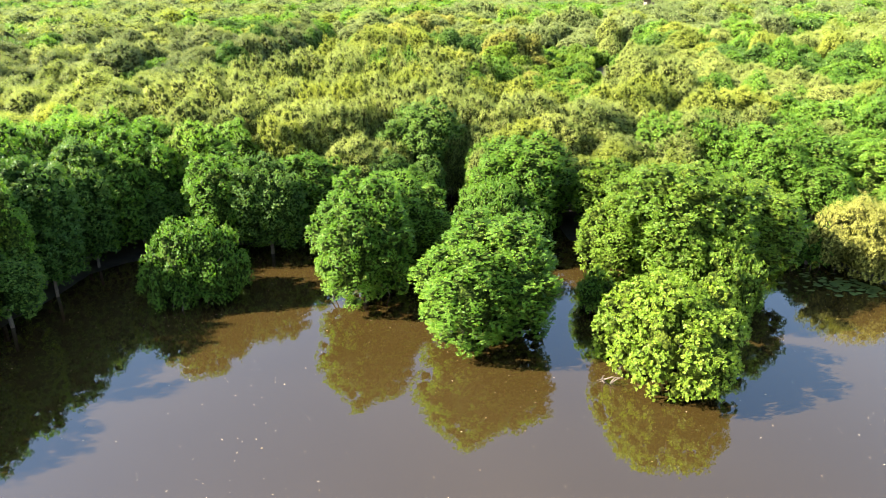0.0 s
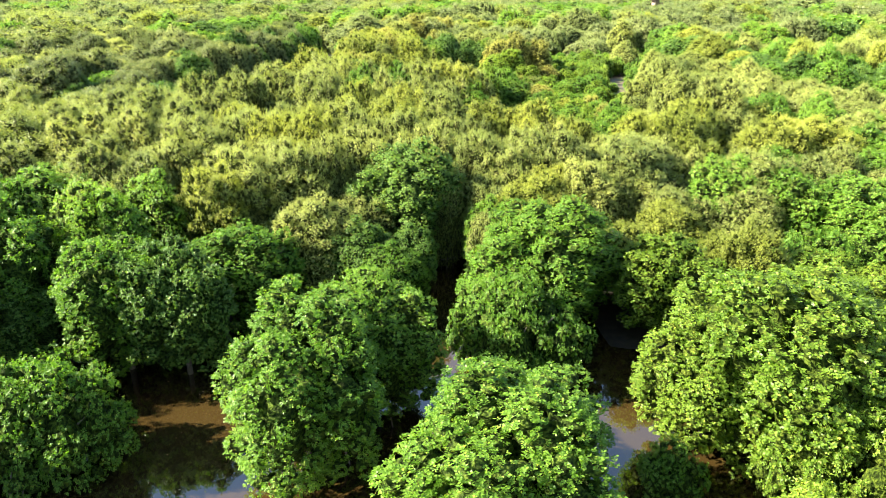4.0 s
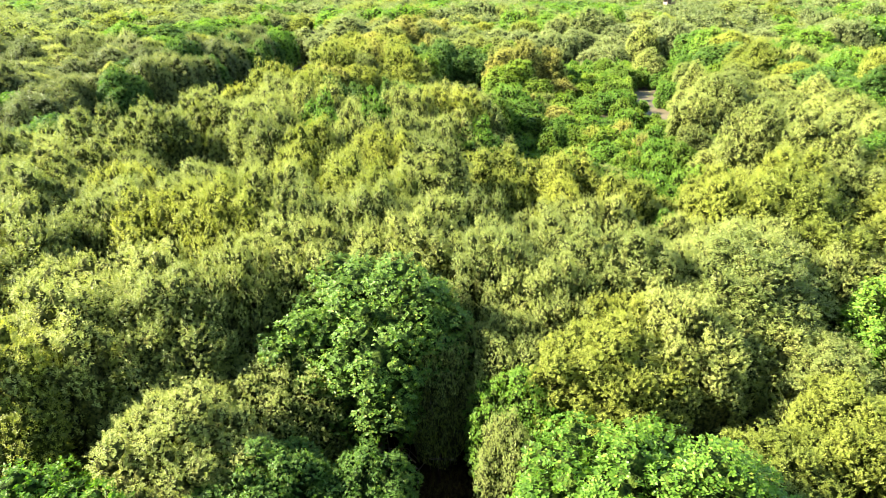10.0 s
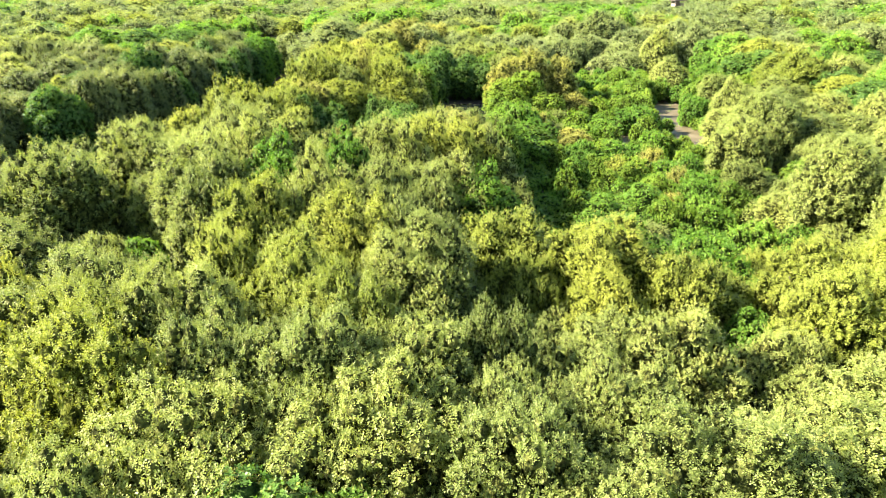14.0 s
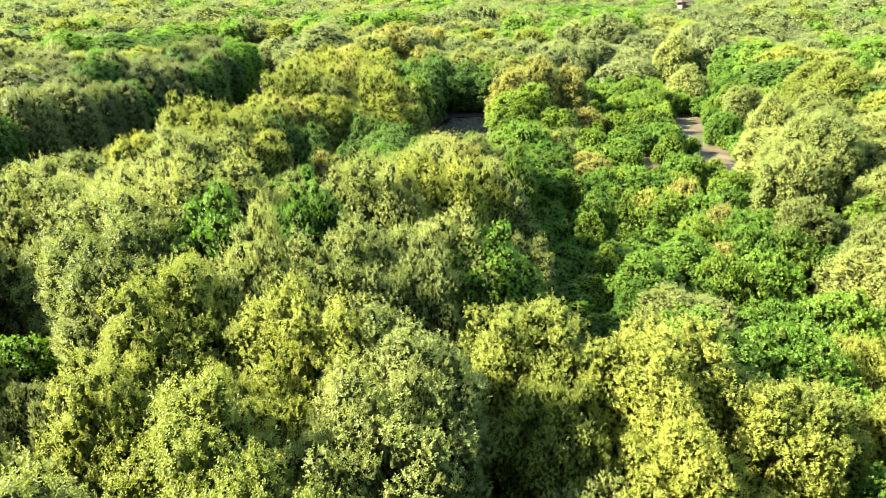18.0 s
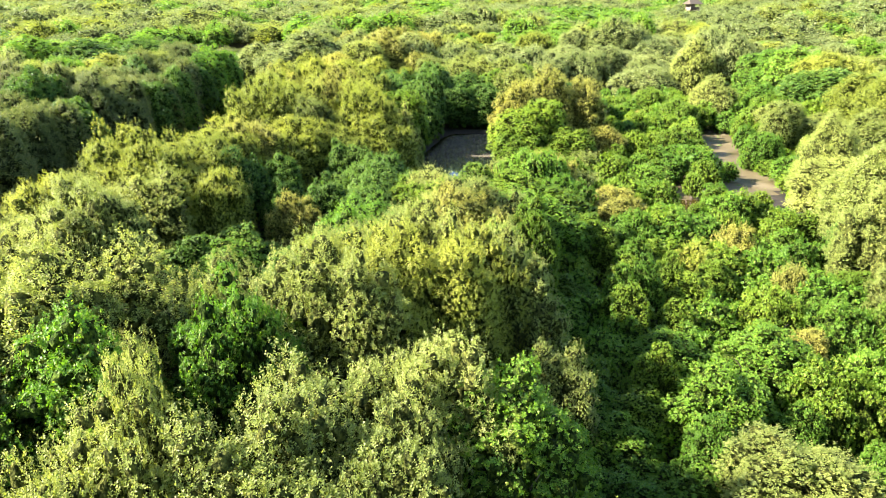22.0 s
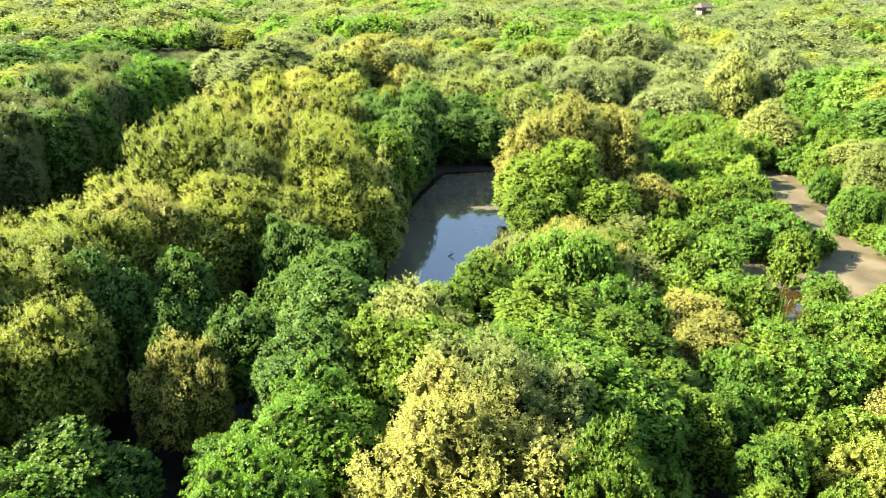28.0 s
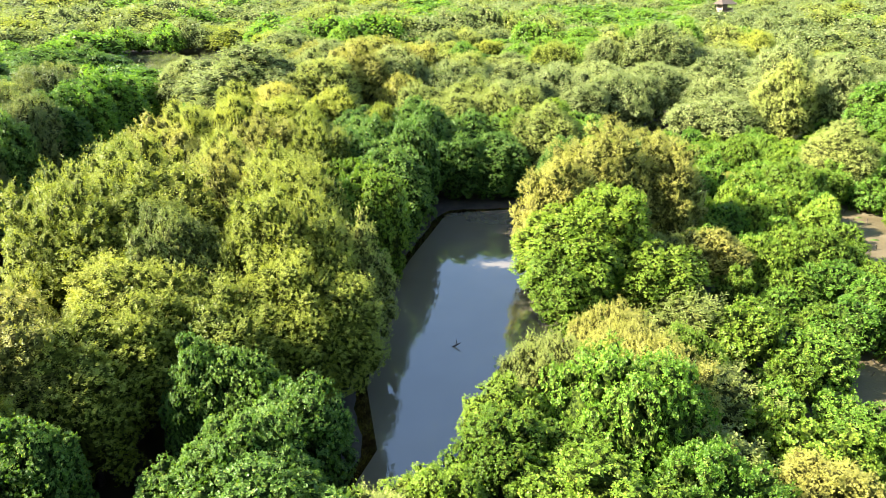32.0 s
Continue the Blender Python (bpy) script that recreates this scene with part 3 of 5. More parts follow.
# ---- mangroves that stand out, from the creek's edge onwards ----
# rows below y 33 are out of view, added to shade the left bank
plant(-55.8, 3.1, 11.2, 3.0, "G")
plant(-41.9, 6.4, 10.9, 2.9, "G")
plant(-49.6, 7.2, 11.5, 3.4, "G")
plant(-60.4, 8.7, 11.2, 3.0, "G")
plant(-47.1, 12.3, 10.2, 3.2, "G")
plant(-60.6, 13.8, 11.1, 2.9, "G")
plant(-43.6, 17.7, 10.5, 2.9, "G")
plant(-38.9, 19.0, 9.9, 3.6, "G")
plant(-52.4, 19.6, 10.3, 2.8, "G")
plant(-45.3, 21.1, 9.6, 2.9, "G")
# some K below stand in shaded banks and hollows, deep green chosen to darken them
plant(-31.6, 24.6, 5.8, 2.4, "K")
plant(-54.7, 25.1, 10.5, 2.9, "G")
plant(-50.9, 25.6, 10.1, 3.3, "G")
plant(-42.2, 25.7, 11.3, 3.4, "G")
plant(-33.2, 26.0, 9.9, 3.5, "K")
plant(-37.6, 29.0, 11.4, 3.4, "G")
plant(-30.2, 30.1, 5.8, 2.4, "K")
plant(-42.6, 30.1, 9.5, 3.1, "G")
plant(-62.0, 30.3, 10.2, 3.5, "G")
plant(-31.8, 31.5, 9.9, 3.5, "G")
plant(-55.8, 32.0, 11.4, 2.9, "G")
plant(12.7, 33.8, 5.8, 4.6, "L")
plant(-41.9, 34.3, 10.5, 2.7, "G")
plant(-36.2, 34.5, 11.4, 3.4, "G")
plant(-28.8, 34.6, 5.8, 2.4, "K")
plant(-30.4, 36.0, 9.9, 3.5, "K")
plant(-47.0, 36.7, 10.4, 2.7, "G")
plant(-39.3, 37.5, 9.7, 3.3, "G")
plant(2.9, 39.0, 7.4, 5.0, "G")
plant(-34.8, 39.0, 11.4, 3.4, "G")
plant(-27.9, 39.0, 5.8, 2.4, "K")
plant(-29.5, 40.4, 9.9, 3.5, "G")
plant(17.4, 40.5, 6.0, 3.6, "L")
plant(-47.3, 41.4, 10.5, 2.3, "G")
plant(10.4, 41.5, 2.8, 1.4, "G")
plant(-41.8, 42.4, 11.1, 2.3, "G")
plant(40.3, 42.8, 4.4, 2.1, "G")
plant(43.4, 43.2, 6.5, 2.5, "G")
plant(-33.9, 43.4, 11.4, 3.4, "G")
plant(49.3, 43.5, 7.1, 3.3, "G")
plant(-17.4, 43.4, 5.9, 3.3, "G")
plant(-27.4, 43.6, 5.8, 2.4, "K")
plant(-45.2, 43.9, 9.1, 3.2, "G")
plant(-5.5, 44.0, 8.8, 3.8, "G")
plant(37.0, 44.2, 4.8, 2.3, "G")
plant(-49.6, 44.5, 10.6, 2.4, "G")
plant(-38.3, 44.6, 10.4, 3.4, "G")
plant(16.8, 45.0, 9.6, 5.2, "L")
plant(-29.0, 45.0, 9.9, 3.5, "K")
plant(13.2, 45.4, 6.8, 3.4, "L")
plant(53.4, 45.8, 6.6, 2.4, "O")
plant(-41.8, 46.2, 10.4, 2.5, "G")
plant(42.9, 46.6, 4.9, 2.5, "O")
plant(35.7, 47.2, 5.0, 2.0, "O")
plant(21.8, 47.4, 7.8, 4.0, "L")
plant(-49.7, 47.7, 10.9, 3.2, "G")
plant(-33.4, 48.0, 11.4, 3.4, "G")
plant(-38.3, 48.2, 9.8, 2.7, "G")
plant(31.9, 48.5, 5.6, 4.2, "P")
plant(-3.0, 48.6, 7.6, 3.4, "G")
plant(-26.8, 48.6, 5.8, 2.4, "K")
plant(49.0, 49.4, 7.0, 2.3, "O")
plant(45.9, 49.4, 6.8, 2.3, "O")
plant(-45.4, 49.5, 9.5, 2.5, "G")
plant(28.8, 49.6, 3.4, 2.1, "G")
plant(-28.4, 50.0, 9.9, 3.5, "K")
plant(53.4, 50.1, 7.4, 2.8, "O")
plant(39.5, 50.5, 5.4, 1.8, "O")
plant(-48.7, 51.1, 10.0, 3.0, "G")
plant(42.5, 51.2, 5.0, 2.0, "G")
plant(4.6, 51.5, 6.4, 3.6, "G")
plant(-14.0, 51.8, 8.2, 3.0, "K")
plant(-23.6, 52.2, 5.8, 2.4, "K")
plant(-17.6, 52.4, 8.4, 3.5, "G")
plant(33.5, 52.4, 4.9, 2.3, "G")
plant(51.2, 53.0, 7.7, 3.1, "G")
plant(-32.8, 53.0, 11.4, 3.4, "G")
plant(-25.2, 53.6, 9.9, 3.5, "G")
plant(-48.3, 54.2, 10.5, 2.4, "G")
plant(40.9, 54.6, 6.1, 2.9, "G")
plant(-44.6, 54.7, 9.7, 2.7, "G")
plant(-41.2, 54.7, 10.4, 2.4, "G")
plant(27.2, 55.2, 5.3, 1.9, "L")
plant(46.5, 55.2, 6.6, 2.4, "G")
plant(14.6, 56.2, 6.7, 3.3, "L")
plant(-29.6, 56.6, 11.4, 3.4, "G")
plant(24.0, 56.6, 5.6, 2.8, "L")
plant(-12.0, 57.3, 7.3, 3.9, "G")
plant(7.2, 57.3, 8.7, 5.0, "G")
plant(50.5, 57.3, 7.5, 2.8, "O")
plant(-20.5, 57.5, 9.8, 3.0, "G")
plant(-2.8, 57.7, 5.6, 2.3, "G")
plant(19.9, 58.1, 6.7, 2.5, "Y")
plant(33.3, 58.1, 6.4, 3.2, "G")
plant(-47.2, 59.4, 10.8, 2.9, "G")
plant(25.4, 59.9, 5.8, 3.5, "G")
plant(-38.5, 59.9, 9.2, 3.5, "G")
plant(-31.8, 60.1, 9.7, 3.1, "Y")
plant(-4.9, 60.2, 6.5, 2.6, "K")
plant(30.0, 60.4, 7.8, 3.5, "G")
plant(53.5, 60.5, 7.8, 3.5, "O")
plant(-1.8, 60.5, 5.9, 2.1, "K")
plant(-28.7, 60.5, 9.5, 2.4, "G")
plant(39.5, 60.6, 7.1, 2.7, "G")
plant(-43.6, 61.0, 9.8, 2.5, "G")
plant(-7.9, 61.1, 7.6, 3.0, "O")
plant(12.8, 61.2, 6.0, 2.7, "Y")
plant(3.5, 61.8, 6.2, 1.4, "O")
plant(43.7, 62.0, 8.2, 3.3, "O")
plant(16.7, 62.6, 6.9, 2.8, "Y")
plant(34.4, 62.8, 8.5, 4.4, "G")
plant(-24.1, 63.1, 8.2, 2.4, "O")
plant(-15.5, 63.4, 8.9, 3.0, "Y")
plant(48.5, 63.5, 7.2, 2.8, "G")
plant(-19.9, 63.6, 8.4, 3.0, "G")
plant(-9.3, 63.6, 6.6, 2.8, "O")
plant(39.0, 63.7, 6.7, 2.3, "G")
plant(-46.1, 63.8, 9.8, 2.7, "G")
plant(29.9, 64.0, 8.8, 3.5, "G")
plant(-35.1, 64.1, 9.6, 3.2, "G")
plant(-39.3, 64.3, 8.2, 2.7, "Y")
plant(22.7, 64.7, 7.1, 3.1, "O")
plant(-5.7, 65.5, 6.7, 2.9, "O")
plant(-14.1, 65.5, 9.4, 3.3, "O")
plant(7.7, 65.7, 7.9, 3.5, "Y")
plant(17.6, 65.9, 7.1, 3.0, "O")
plant(-42.4, 66.2, 9.0, 2.9, "O")
plant(26.7, 66.2, 8.5, 3.7, "G")
plant(42.6, 66.4, 6.8, 3.4, "G")
plant(36.8, 66.5, 6.6, 3.2, "G")
plant(-28.0, 66.6, 9.1, 4.2, "G")
plant(-21.6, 66.8, 9.1, 3.1, "O")
plant(32.8, 67.0, 6.3, 3.2, "O")
plant(0.9, 67.1, 7.0, 1.4, "O")
plant(10.9, 67.1, 8.5, 3.3, "O")
plant(-10.6, 67.3, 9.5, 3.3, "O")
plant(4.0, 67.6, 7.6, 2.6, "O")
plant(-25.0, 68.2, 9.8, 3.1, "O")
plant(-1.9, 68.2, 9.8, 4.5, "K")
plant(15.7, 68.3, 7.5, 3.1, "O")
plant(-50.3, 68.4, 9.7, 3.5, "O")
plant(-39.2, 68.5, 8.9, 3.0, "Y")
plant(28.7, 68.5, 8.5, 3.1, "O")
plant(9.2, 68.6, 8.2, 2.6, "Y")
plant(-33.1, 68.6, 9.6, 3.5, "O")
plant(25.5, 68.7, 8.4, 3.5, "O")
plant(22.7, 68.7, 8.7, 3.9, "G")
plant(-15.8, 68.8, 9.6, 3.1, "O")
plant(49.0, 68.9, 8.3, 3.1, "G")
plant(13.4, 69.1, 7.9, 3.1, "O")
plant(-20.1, 69.4, 9.8, 2.8, "O")
plant(-8.4, 69.9, 9.8, 2.8, "O")
plant(-12.8, 70.0, 9.9, 3.3, "O")
plant(6.2, 70.2, 8.9, 3.0, "O")
plant(53.4, 70.2, 8.1, 2.6, "G")
plant(36.7, 70.6, 6.9, 3.1, "O")
plant(-45.8, 71.0, 8.5, 3.0, "Y")
plant(45.7, 71.1, 9.1, 3.3, "G")
plant(15.6, 71.1, 9.5, 3.7, "O")
plant(-41.0, 71.5, 9.1, 2.7, "O")
plant(9.5, 71.7, 9.7, 3.3, "O")
plant(40.7, 72.0, 7.2, 3.3, "O")
plant(-6.0, 72.4, 10.4, 3.3, "O")
plant(3.5, 72.5, 10.0, 2.8, "O")
plant(-20.4, 72.9, 11.0, 3.5, "O")
plant(-0.9, 73.1, 10.3, 3.1, "O")
plant(33.6, 73.2, 8.3, 2.8, "O")
plant(13.3, 73.3, 8.9, 3.3, "O")
plant(17.4, 73.9, 9.2, 3.9, "O")
plant(51.9, 74.1, 8.5, 3.0, "G")
plant(-35.0, 74.5, 10.5, 3.5, "O")
plant(21.6, 74.6, 7.9, 2.3, "O")
plant(-29.6, 74.6, 10.5, 3.5, "O")
plant(37.9, 74.8, 7.5, 3.2, "G")
plant(29.9, 74.9, 8.1, 2.6, "G")
plant(7.3, 75.2, 9.4, 3.0, "O")
plant(-51.2, 75.2, 9.9, 3.3, "O")
plant(26.5, 75.2, 7.4, 3.1, "O")
plant(-10.1, 75.3, 10.8, 3.3, "Y")
plant(3.6, 75.4, 9.0, 2.4, "O")
plant(-42.6, 75.4, 9.4, 2.8, "O")
plant(-14.0, 76.0, 10.8, 3.3, "Y")
plant(-2.7, 76.0, 10.6, 3.3, "O")
plant(43.4, 76.2, 8.6, 3.0, "G")
plant(-46.0, 76.2, 10.2, 2.7, "O")
plant(-6.2, 76.3, 10.9, 3.0, "O")
plant(-17.1, 76.3, 10.8, 3.1, "O")
plant(-26.3, 76.8, 10.6, 3.0, "O")
plant(0.2, 76.9, 10.2, 3.0, "O")
plant(16.0, 77.3, 7.2, 2.6, "O")
plant(19.4, 77.8, 8.5, 2.7, "O")
plant(23.2, 78.1, 8.0, 2.8, "Y", "tall")
plant(-30.3, 78.4, 9.0, 2.5, "O")
plant(-10.4, 78.5, 10.7, 2.4, "Y")
plant(50.5, 78.5, 8.2, 2.8, "G")
plant(-48.9, 78.5, 9.4, 2.8, "O")
plant(-17.0, 78.9, 10.7, 3.3, "O")
plant(-8.3, 79.1, 10.8, 3.1, "O")
plant(30.9, 79.1, 9.4, 3.4, "Y", "tall")
plant(3.5, 79.3, 9.3, 1.8, "O")
plant(10.6, 79.5, 8.8, 2.6, "O")
plant(-23.3, 79.7, 10.7, 3.3, "O")
plant(-13.3, 79.9, 10.3, 2.6, "Y")
plant(-40.7, 80.0, 10.7, 3.4, "O")
plant(-2.2, 80.0, 10.5, 2.8, "Y")
plant(7.8, 80.1, 8.3, 2.5, "O")
plant(-37.1, 80.1, 10.3, 2.6, "O")
plant(-45.8, 80.2, 9.7, 2.5, "O")
plant(15.8, 80.6, 7.8, 2.3, "O")
plant(35.5, 80.9, 9.1, 3.4, "Y", "tall")
plant(40.2, 81.2, 8.1, 3.4, "G")
plant(-10.5, 81.5, 10.0, 2.4, "O")
plant(44.4, 81.9, 7.6, 3.1, "G")
plant(-14.4, 82.3, 9.6, 1.6, "O")
plant(23.1, 82.5, 9.8, 3.4, "Y", "tall")
plant(-25.3, 83.0, 9.3, 2.4, "O")
plant(-4.7, 83.1, 10.6, 3.0, "Y")
plant(-29.0, 83.1, 11.2, 3.7, "O")
plant(19.7, 83.2, 9.5, 3.4, "Y", "tall")
plant(-42.9, 83.4, 8.5, 2.8, "O")
plant(-13.8, 83.8, 10.2, 3.1, "O")
plant(-18.9, 83.8, 10.2, 2.5, "Y")
plant(50.6, 83.8, 8.0, 2.4, "G")
plant(-36.4, 84.0, 10.1, 3.3, "O")
plant(-47.2, 84.5, 9.3, 3.4, "O")
plant(-0.4, 84.6, 10.4, 3.1, "O")
plant(-22.4, 84.6, 8.5, 2.3, "O")
plant(32.2, 85.0, 7.6, 3.0, "Y", "tall")
plant(-8.4, 85.6, 10.6, 2.8, "Y")
plant(9.3, 85.6, 8.1, 2.3, "Y")
plant(-4.7, 86.5, 9.5, 2.5, "Y")
plant(-25.9, 86.6, 10.1, 3.2, "O")
plant(49.6, 87.2, 8.9, 3.0, "O")
plant(0.4, 87.3, 10.4, 3.3, "O")
plant(43.5, 87.4, 8.4, 3.2, "O")
plant(13.8, 87.4, 8.4, 2.6, "Y")
plant(25.9, 87.5, 9.5, 3.4, "Y", "tall")
plant(-35.4, 87.6, 9.8, 3.1, "O")
plant(5.6, 87.6, 8.4, 2.3, "Y")
plant(-30.0, 88.1, 11.2, 3.3, "O")
plant(36.4, 88.1, 8.2, 2.9, "Y", "tall")
plant(-41.1, 88.6, 8.8, 2.9, "O")
plant(21.6, 88.9, 8.7, 2.9, "Y", "tall")
plant(-46.8, 88.9, 8.6, 3.5, "K")
plant(-3.0, 89.3, 10.7, 3.3, "Y")
plant(10.0, 89.6, 9.6, 3.3, "Y")
plant(-20.9, 89.8, 8.8, 3.3, "O")
plant(-8.2, 90.3, 11.1, 3.3, "Y")
plant(41.4, 90.5, 8.5, 2.4, "G")
plant(16.8, 90.6, 6.0, 2.4, "Y")
plant(-16.9, 91.2, 8.1, 1.8, "O")
plant(-28.2, 91.4, 9.6, 3.3, "O")
plant(28.3, 91.5, 8.6, 3.4, "Y", "tall")
plant(32.5, 91.7, 8.0, 3.1, "O")
plant(-37.6, 91.7, 10.2, 3.4, "O")
plant(5.3, 91.7, 9.4, 3.3, "Y")
plant(-24.0, 92.1, 9.5, 3.4, "O")
plant(48.0, 92.1, 7.5, 3.3, "G")
plant(12.1, 92.6, 8.1, 2.9, "G")
plant(42.8, 93.4, 9.2, 2.5, "G")
plant(-45.9, 93.9, 9.0, 2.6, "O")
plant(-3.2, 94.0, 11.1, 3.1, "O")
plant(-6.5, 94.1, 11.4, 2.6, "O")
plant(35.2, 94.3, 8.0, 3.1, "Y", "tall")
plant(17.7, 94.5, 6.0, 3.5, "G")
plant(4.9, 94.8, 4.3, 2.0, "G")
plant(14.4, 94.9, 6.1, 2.4, "G")
plant(0.6, 95.3, 10.5, 2.8, "O")
plant(-12.2, 95.3, 11.8, 3.1, "O")
plant(-26.4, 95.6, 11.0, 3.4, "O")
plant(52.6, 95.8, 9.0, 2.5, "O")
plant(-36.9, 95.8, 8.4, 2.9, "O")
plant(-6.0, 96.0, 11.6, 1.9, "O")
plant(9.8, 96.4, 4.2, 2.0, "G")
plant(-1.4, 96.4, 11.1, 3.3, "O")
plant(6.8, 96.5, 4.2, 2.0, "G")
plant(32.1, 96.6, 10.6, 3.5, "O")
plant(-22.2, 96.6, 11.4, 3.5, "O")
plant(-32.0, 96.7, 9.3, 2.6, "O")
plant(22.6, 96.8, 4.4, 2.5, "Y")
plant(-14.1, 97.5, 12.0, 3.7, "O")
plant(49.6, 97.7, 8.0, 3.2, "O")
plant(43.5, 97.8, 8.6, 3.5, "O")
plant(11.7, 98.0, 4.0, 2.0, "G")
plant(-8.9, 98.1, 11.8, 3.1, "G")
plant(38.6, 98.5, 8.7, 3.1, "G")
plant(4.1, 98.6, 9.7, 3.0, "G")
plant(-42.6, 98.7, 7.2, 2.3, "K")
plant(17.9, 98.9, 5.2, 1.6, "G")
plant(-39.3, 99.0, 9.5, 3.4, "D")
plant(26.6, 99.2, 5.5, 1.9, "G")
plant(15.1, 99.2, 5.9, 3.0, "O")
plant(1.9, 99.2, 10.6, 3.3, "O")
plant(-18.4, 99.3, 9.1, 1.6, "O")
plant(-12.8, 100.0, 12.2, 3.7, "O")
plant(8.3, 100.0, 4.3, 2.0, "G")
plant(46.6, 100.6, 8.2, 2.5, "O")
plant(-33.5, 101.0, 9.6, 3.3, "K")
plant(33.2, 101.0, 7.8, 2.6, "O")
plant(-4.7, 101.2, 11.6, 2.6, "G")
plant(-27.9, 101.2, 8.9, 3.2, "O")
plant(29.1, 101.3, 10.7, 3.6, "O")
plant(23.9, 101.4, 4.8, 2.7, "G")
plant(51.7, 101.4, 9.1, 3.1, "O")
plant(20.6, 101.6, 4.0, 2.3, "G")
plant(39.8, 101.6, 9.5, 2.4, "O")
plant(-10.1, 101.7, 12.2, 3.7, "O")
plant(12.6, 102.1, 5.2, 1.2, "G")
plant(5.2, 102.1, 4.3, 2.0, "G")
plant(-20.7, 103.7, 11.8, 3.7, "O")
plant(17.1, 104.1, 4.4, 1.3, "G")
plant(-2.1, 104.2, 11.5, 3.3, "O")
plant(-38.3, 104.5, 9.5, 3.4, "D")
plant(14.1, 104.8, 5.8, 2.6, "G")
plant(37.0, 104.9, 7.2, 2.5, "O")
plant(47.7, 105.0, 8.6, 2.7, "O")
plant(41.0, 105.1, 8.1, 3.3, "O")
plant(-16.5, 105.1, 10.2, 2.8, "O")
plant(-12.3, 105.3, 5.8, 2.4, "K")
plant(-26.2, 105.4, 9.1, 2.6, "K")
plant(-6.8, 105.5, 10.6, 2.7, "O")
plant(28.0, 105.8, 5.5, 2.8, "O")
plant(19.5, 106.2, 5.0, 2.8, "L")
plant(1.3, 106.5, 11.0, 3.0, "Y")
plant(34.0, 107.0, 9.5, 3.3, "O")
plant(22.7, 107.4, 4.6, 2.6, "G")
plant(-1.3, 107.8, 11.3, 3.7, "Y")
plant(12.2, 107.8, 5.2, 1.4, "L")
plant(-18.3, 107.9, 9.7, 3.1, "O")
plant(52.8, 108.0, 8.1, 3.5, "O")
plant(18.0, 108.5, 5.3, 2.6, "G")
plant(47.0, 108.6, 9.1, 3.3, "O")
plant(9.6, 108.8, 3.8, 2.0, "L")
plant(9.2, 103.6, 4.2, 2.0, "G")
plant(10.7, 111.4, 3.8, 1.8, "G")
plant(11.9, 113.2, 3.7, 1.7, "G")
plant(10.9, 115.8, 3.9, 1.8, "G")
plant(10.6, 119.6, 3.7, 1.7, "G")
plant(11.2, 105.6, 4.0, 2.0, "L")
plant(8.8, 106.2, 4.3, 1.9, "G")
plant(11.6, 100.8, 4.0, 1.9, "G")
plant(3.2, 108.9, 10.6, 3.0, "Y")
plant(-47.8, 109.1, 8.4, 3.2, "K")
plant(-27.6, 109.1, 8.7, 2.3, "O")
plant(-12.9, 109.2, 3.9, 2.0, "K")
plant(23.8, 109.6, 3.2, 1.4, "G")
plant(-0.7, 110.2, 11.0, 3.0, "O")
plant(41.4, 110.2, 7.7, 3.2, "O")
plant(13.7, 110.3, 4.2, 2.0, "G")
plant(-10.2, 110.4, 4.5, 2.0, "K")
plant(30.3, 110.5, 4.0, 2.1, "G")
plant(35.0, 110.7, 6.1, 3.3, "O")
plant(5.3, 110.7, 9.5, 2.8, "O")
plant(21.2, 111.3, 4.1, 1.3, "P")
plant(1.7, 111.3, 10.7, 3.3, "O")
plant(-19.8, 111.4, 9.3, 2.6, "O")
plant(15.5, 111.8, 3.7, 2.0, "G")
plant(48.3, 112.0, 8.2, 2.8, "O")
plant(-8.1, 112.0, 3.8, 2.0, "K")
plant(-2.8, 112.5, 10.1, 2.6, "G")
plant(7.8, 112.7, 3.9, 2.0, "L")
plant(27.1, 113.0, 4.3, 2.5, "L")
plant(24.1, 113.0, 4.3, 2.5, "G")
plant(-24.3, 113.0, 8.3, 3.1, "O")
plant(-15.5, 113.6, 11.7, 3.3, "O")
plant(51.5, 113.8, 8.0, 3.3, "O")
plant(-10.3, 114.1, 3.9, 2.0, "L")
plant(15.4, 114.4, 4.2, 1.3, "L")
plant(45.4, 114.5, 8.9, 2.5, "O")
plant(-50.0, 114.5, 8.9, 3.3, "K")
plant(8.9, 114.6, 4.4, 2.0, "G")
plant(5.2, 114.6, 8.7, 2.6, "L")
plant(12.7, 114.7, 5.2, 1.4, "L")
plant(38.5, 115.0, 5.7, 3.1, "L")
plant(-19.6, 115.0, 9.4, 3.5, "O")
plant(35.2, 115.1, 4.5, 2.6, "O")
plant(24.5, 115.2, 4.1, 1.3, "G")
plant(21.1, 115.4, 4.3, 2.4, "L")
plant(-6.7, 115.4, 6.0, 2.0, "K")
plant(29.0, 115.5, 5.6, 2.4, "O")
plant(18.0, 115.6, 3.6, 2.0, "G")
plant(31.7, 115.8, 4.0, 1.9, "O")
plant(-2.4, 116.0, 9.4, 2.3, "G")
plant(-43.3, 116.1, 9.0, 3.5, "D")
plant(12.9, 117.1, 5.2, 1.3, "G")
plant(25.7, 117.4, 3.9, 2.3, "G")
plant(44.0, 117.6, 8.6, 2.6, "O")
plant(-6.7, 117.6, 5.9, 2.0, "K")
plant(48.6, 117.7, 7.9, 2.8, "O")
plant(53.2, 117.7, 7.5, 2.4, "O")
plant(7.5, 117.8, 9.1, 2.1, "L")
plant(14.5, 117.8, 5.2, 1.2, "G")
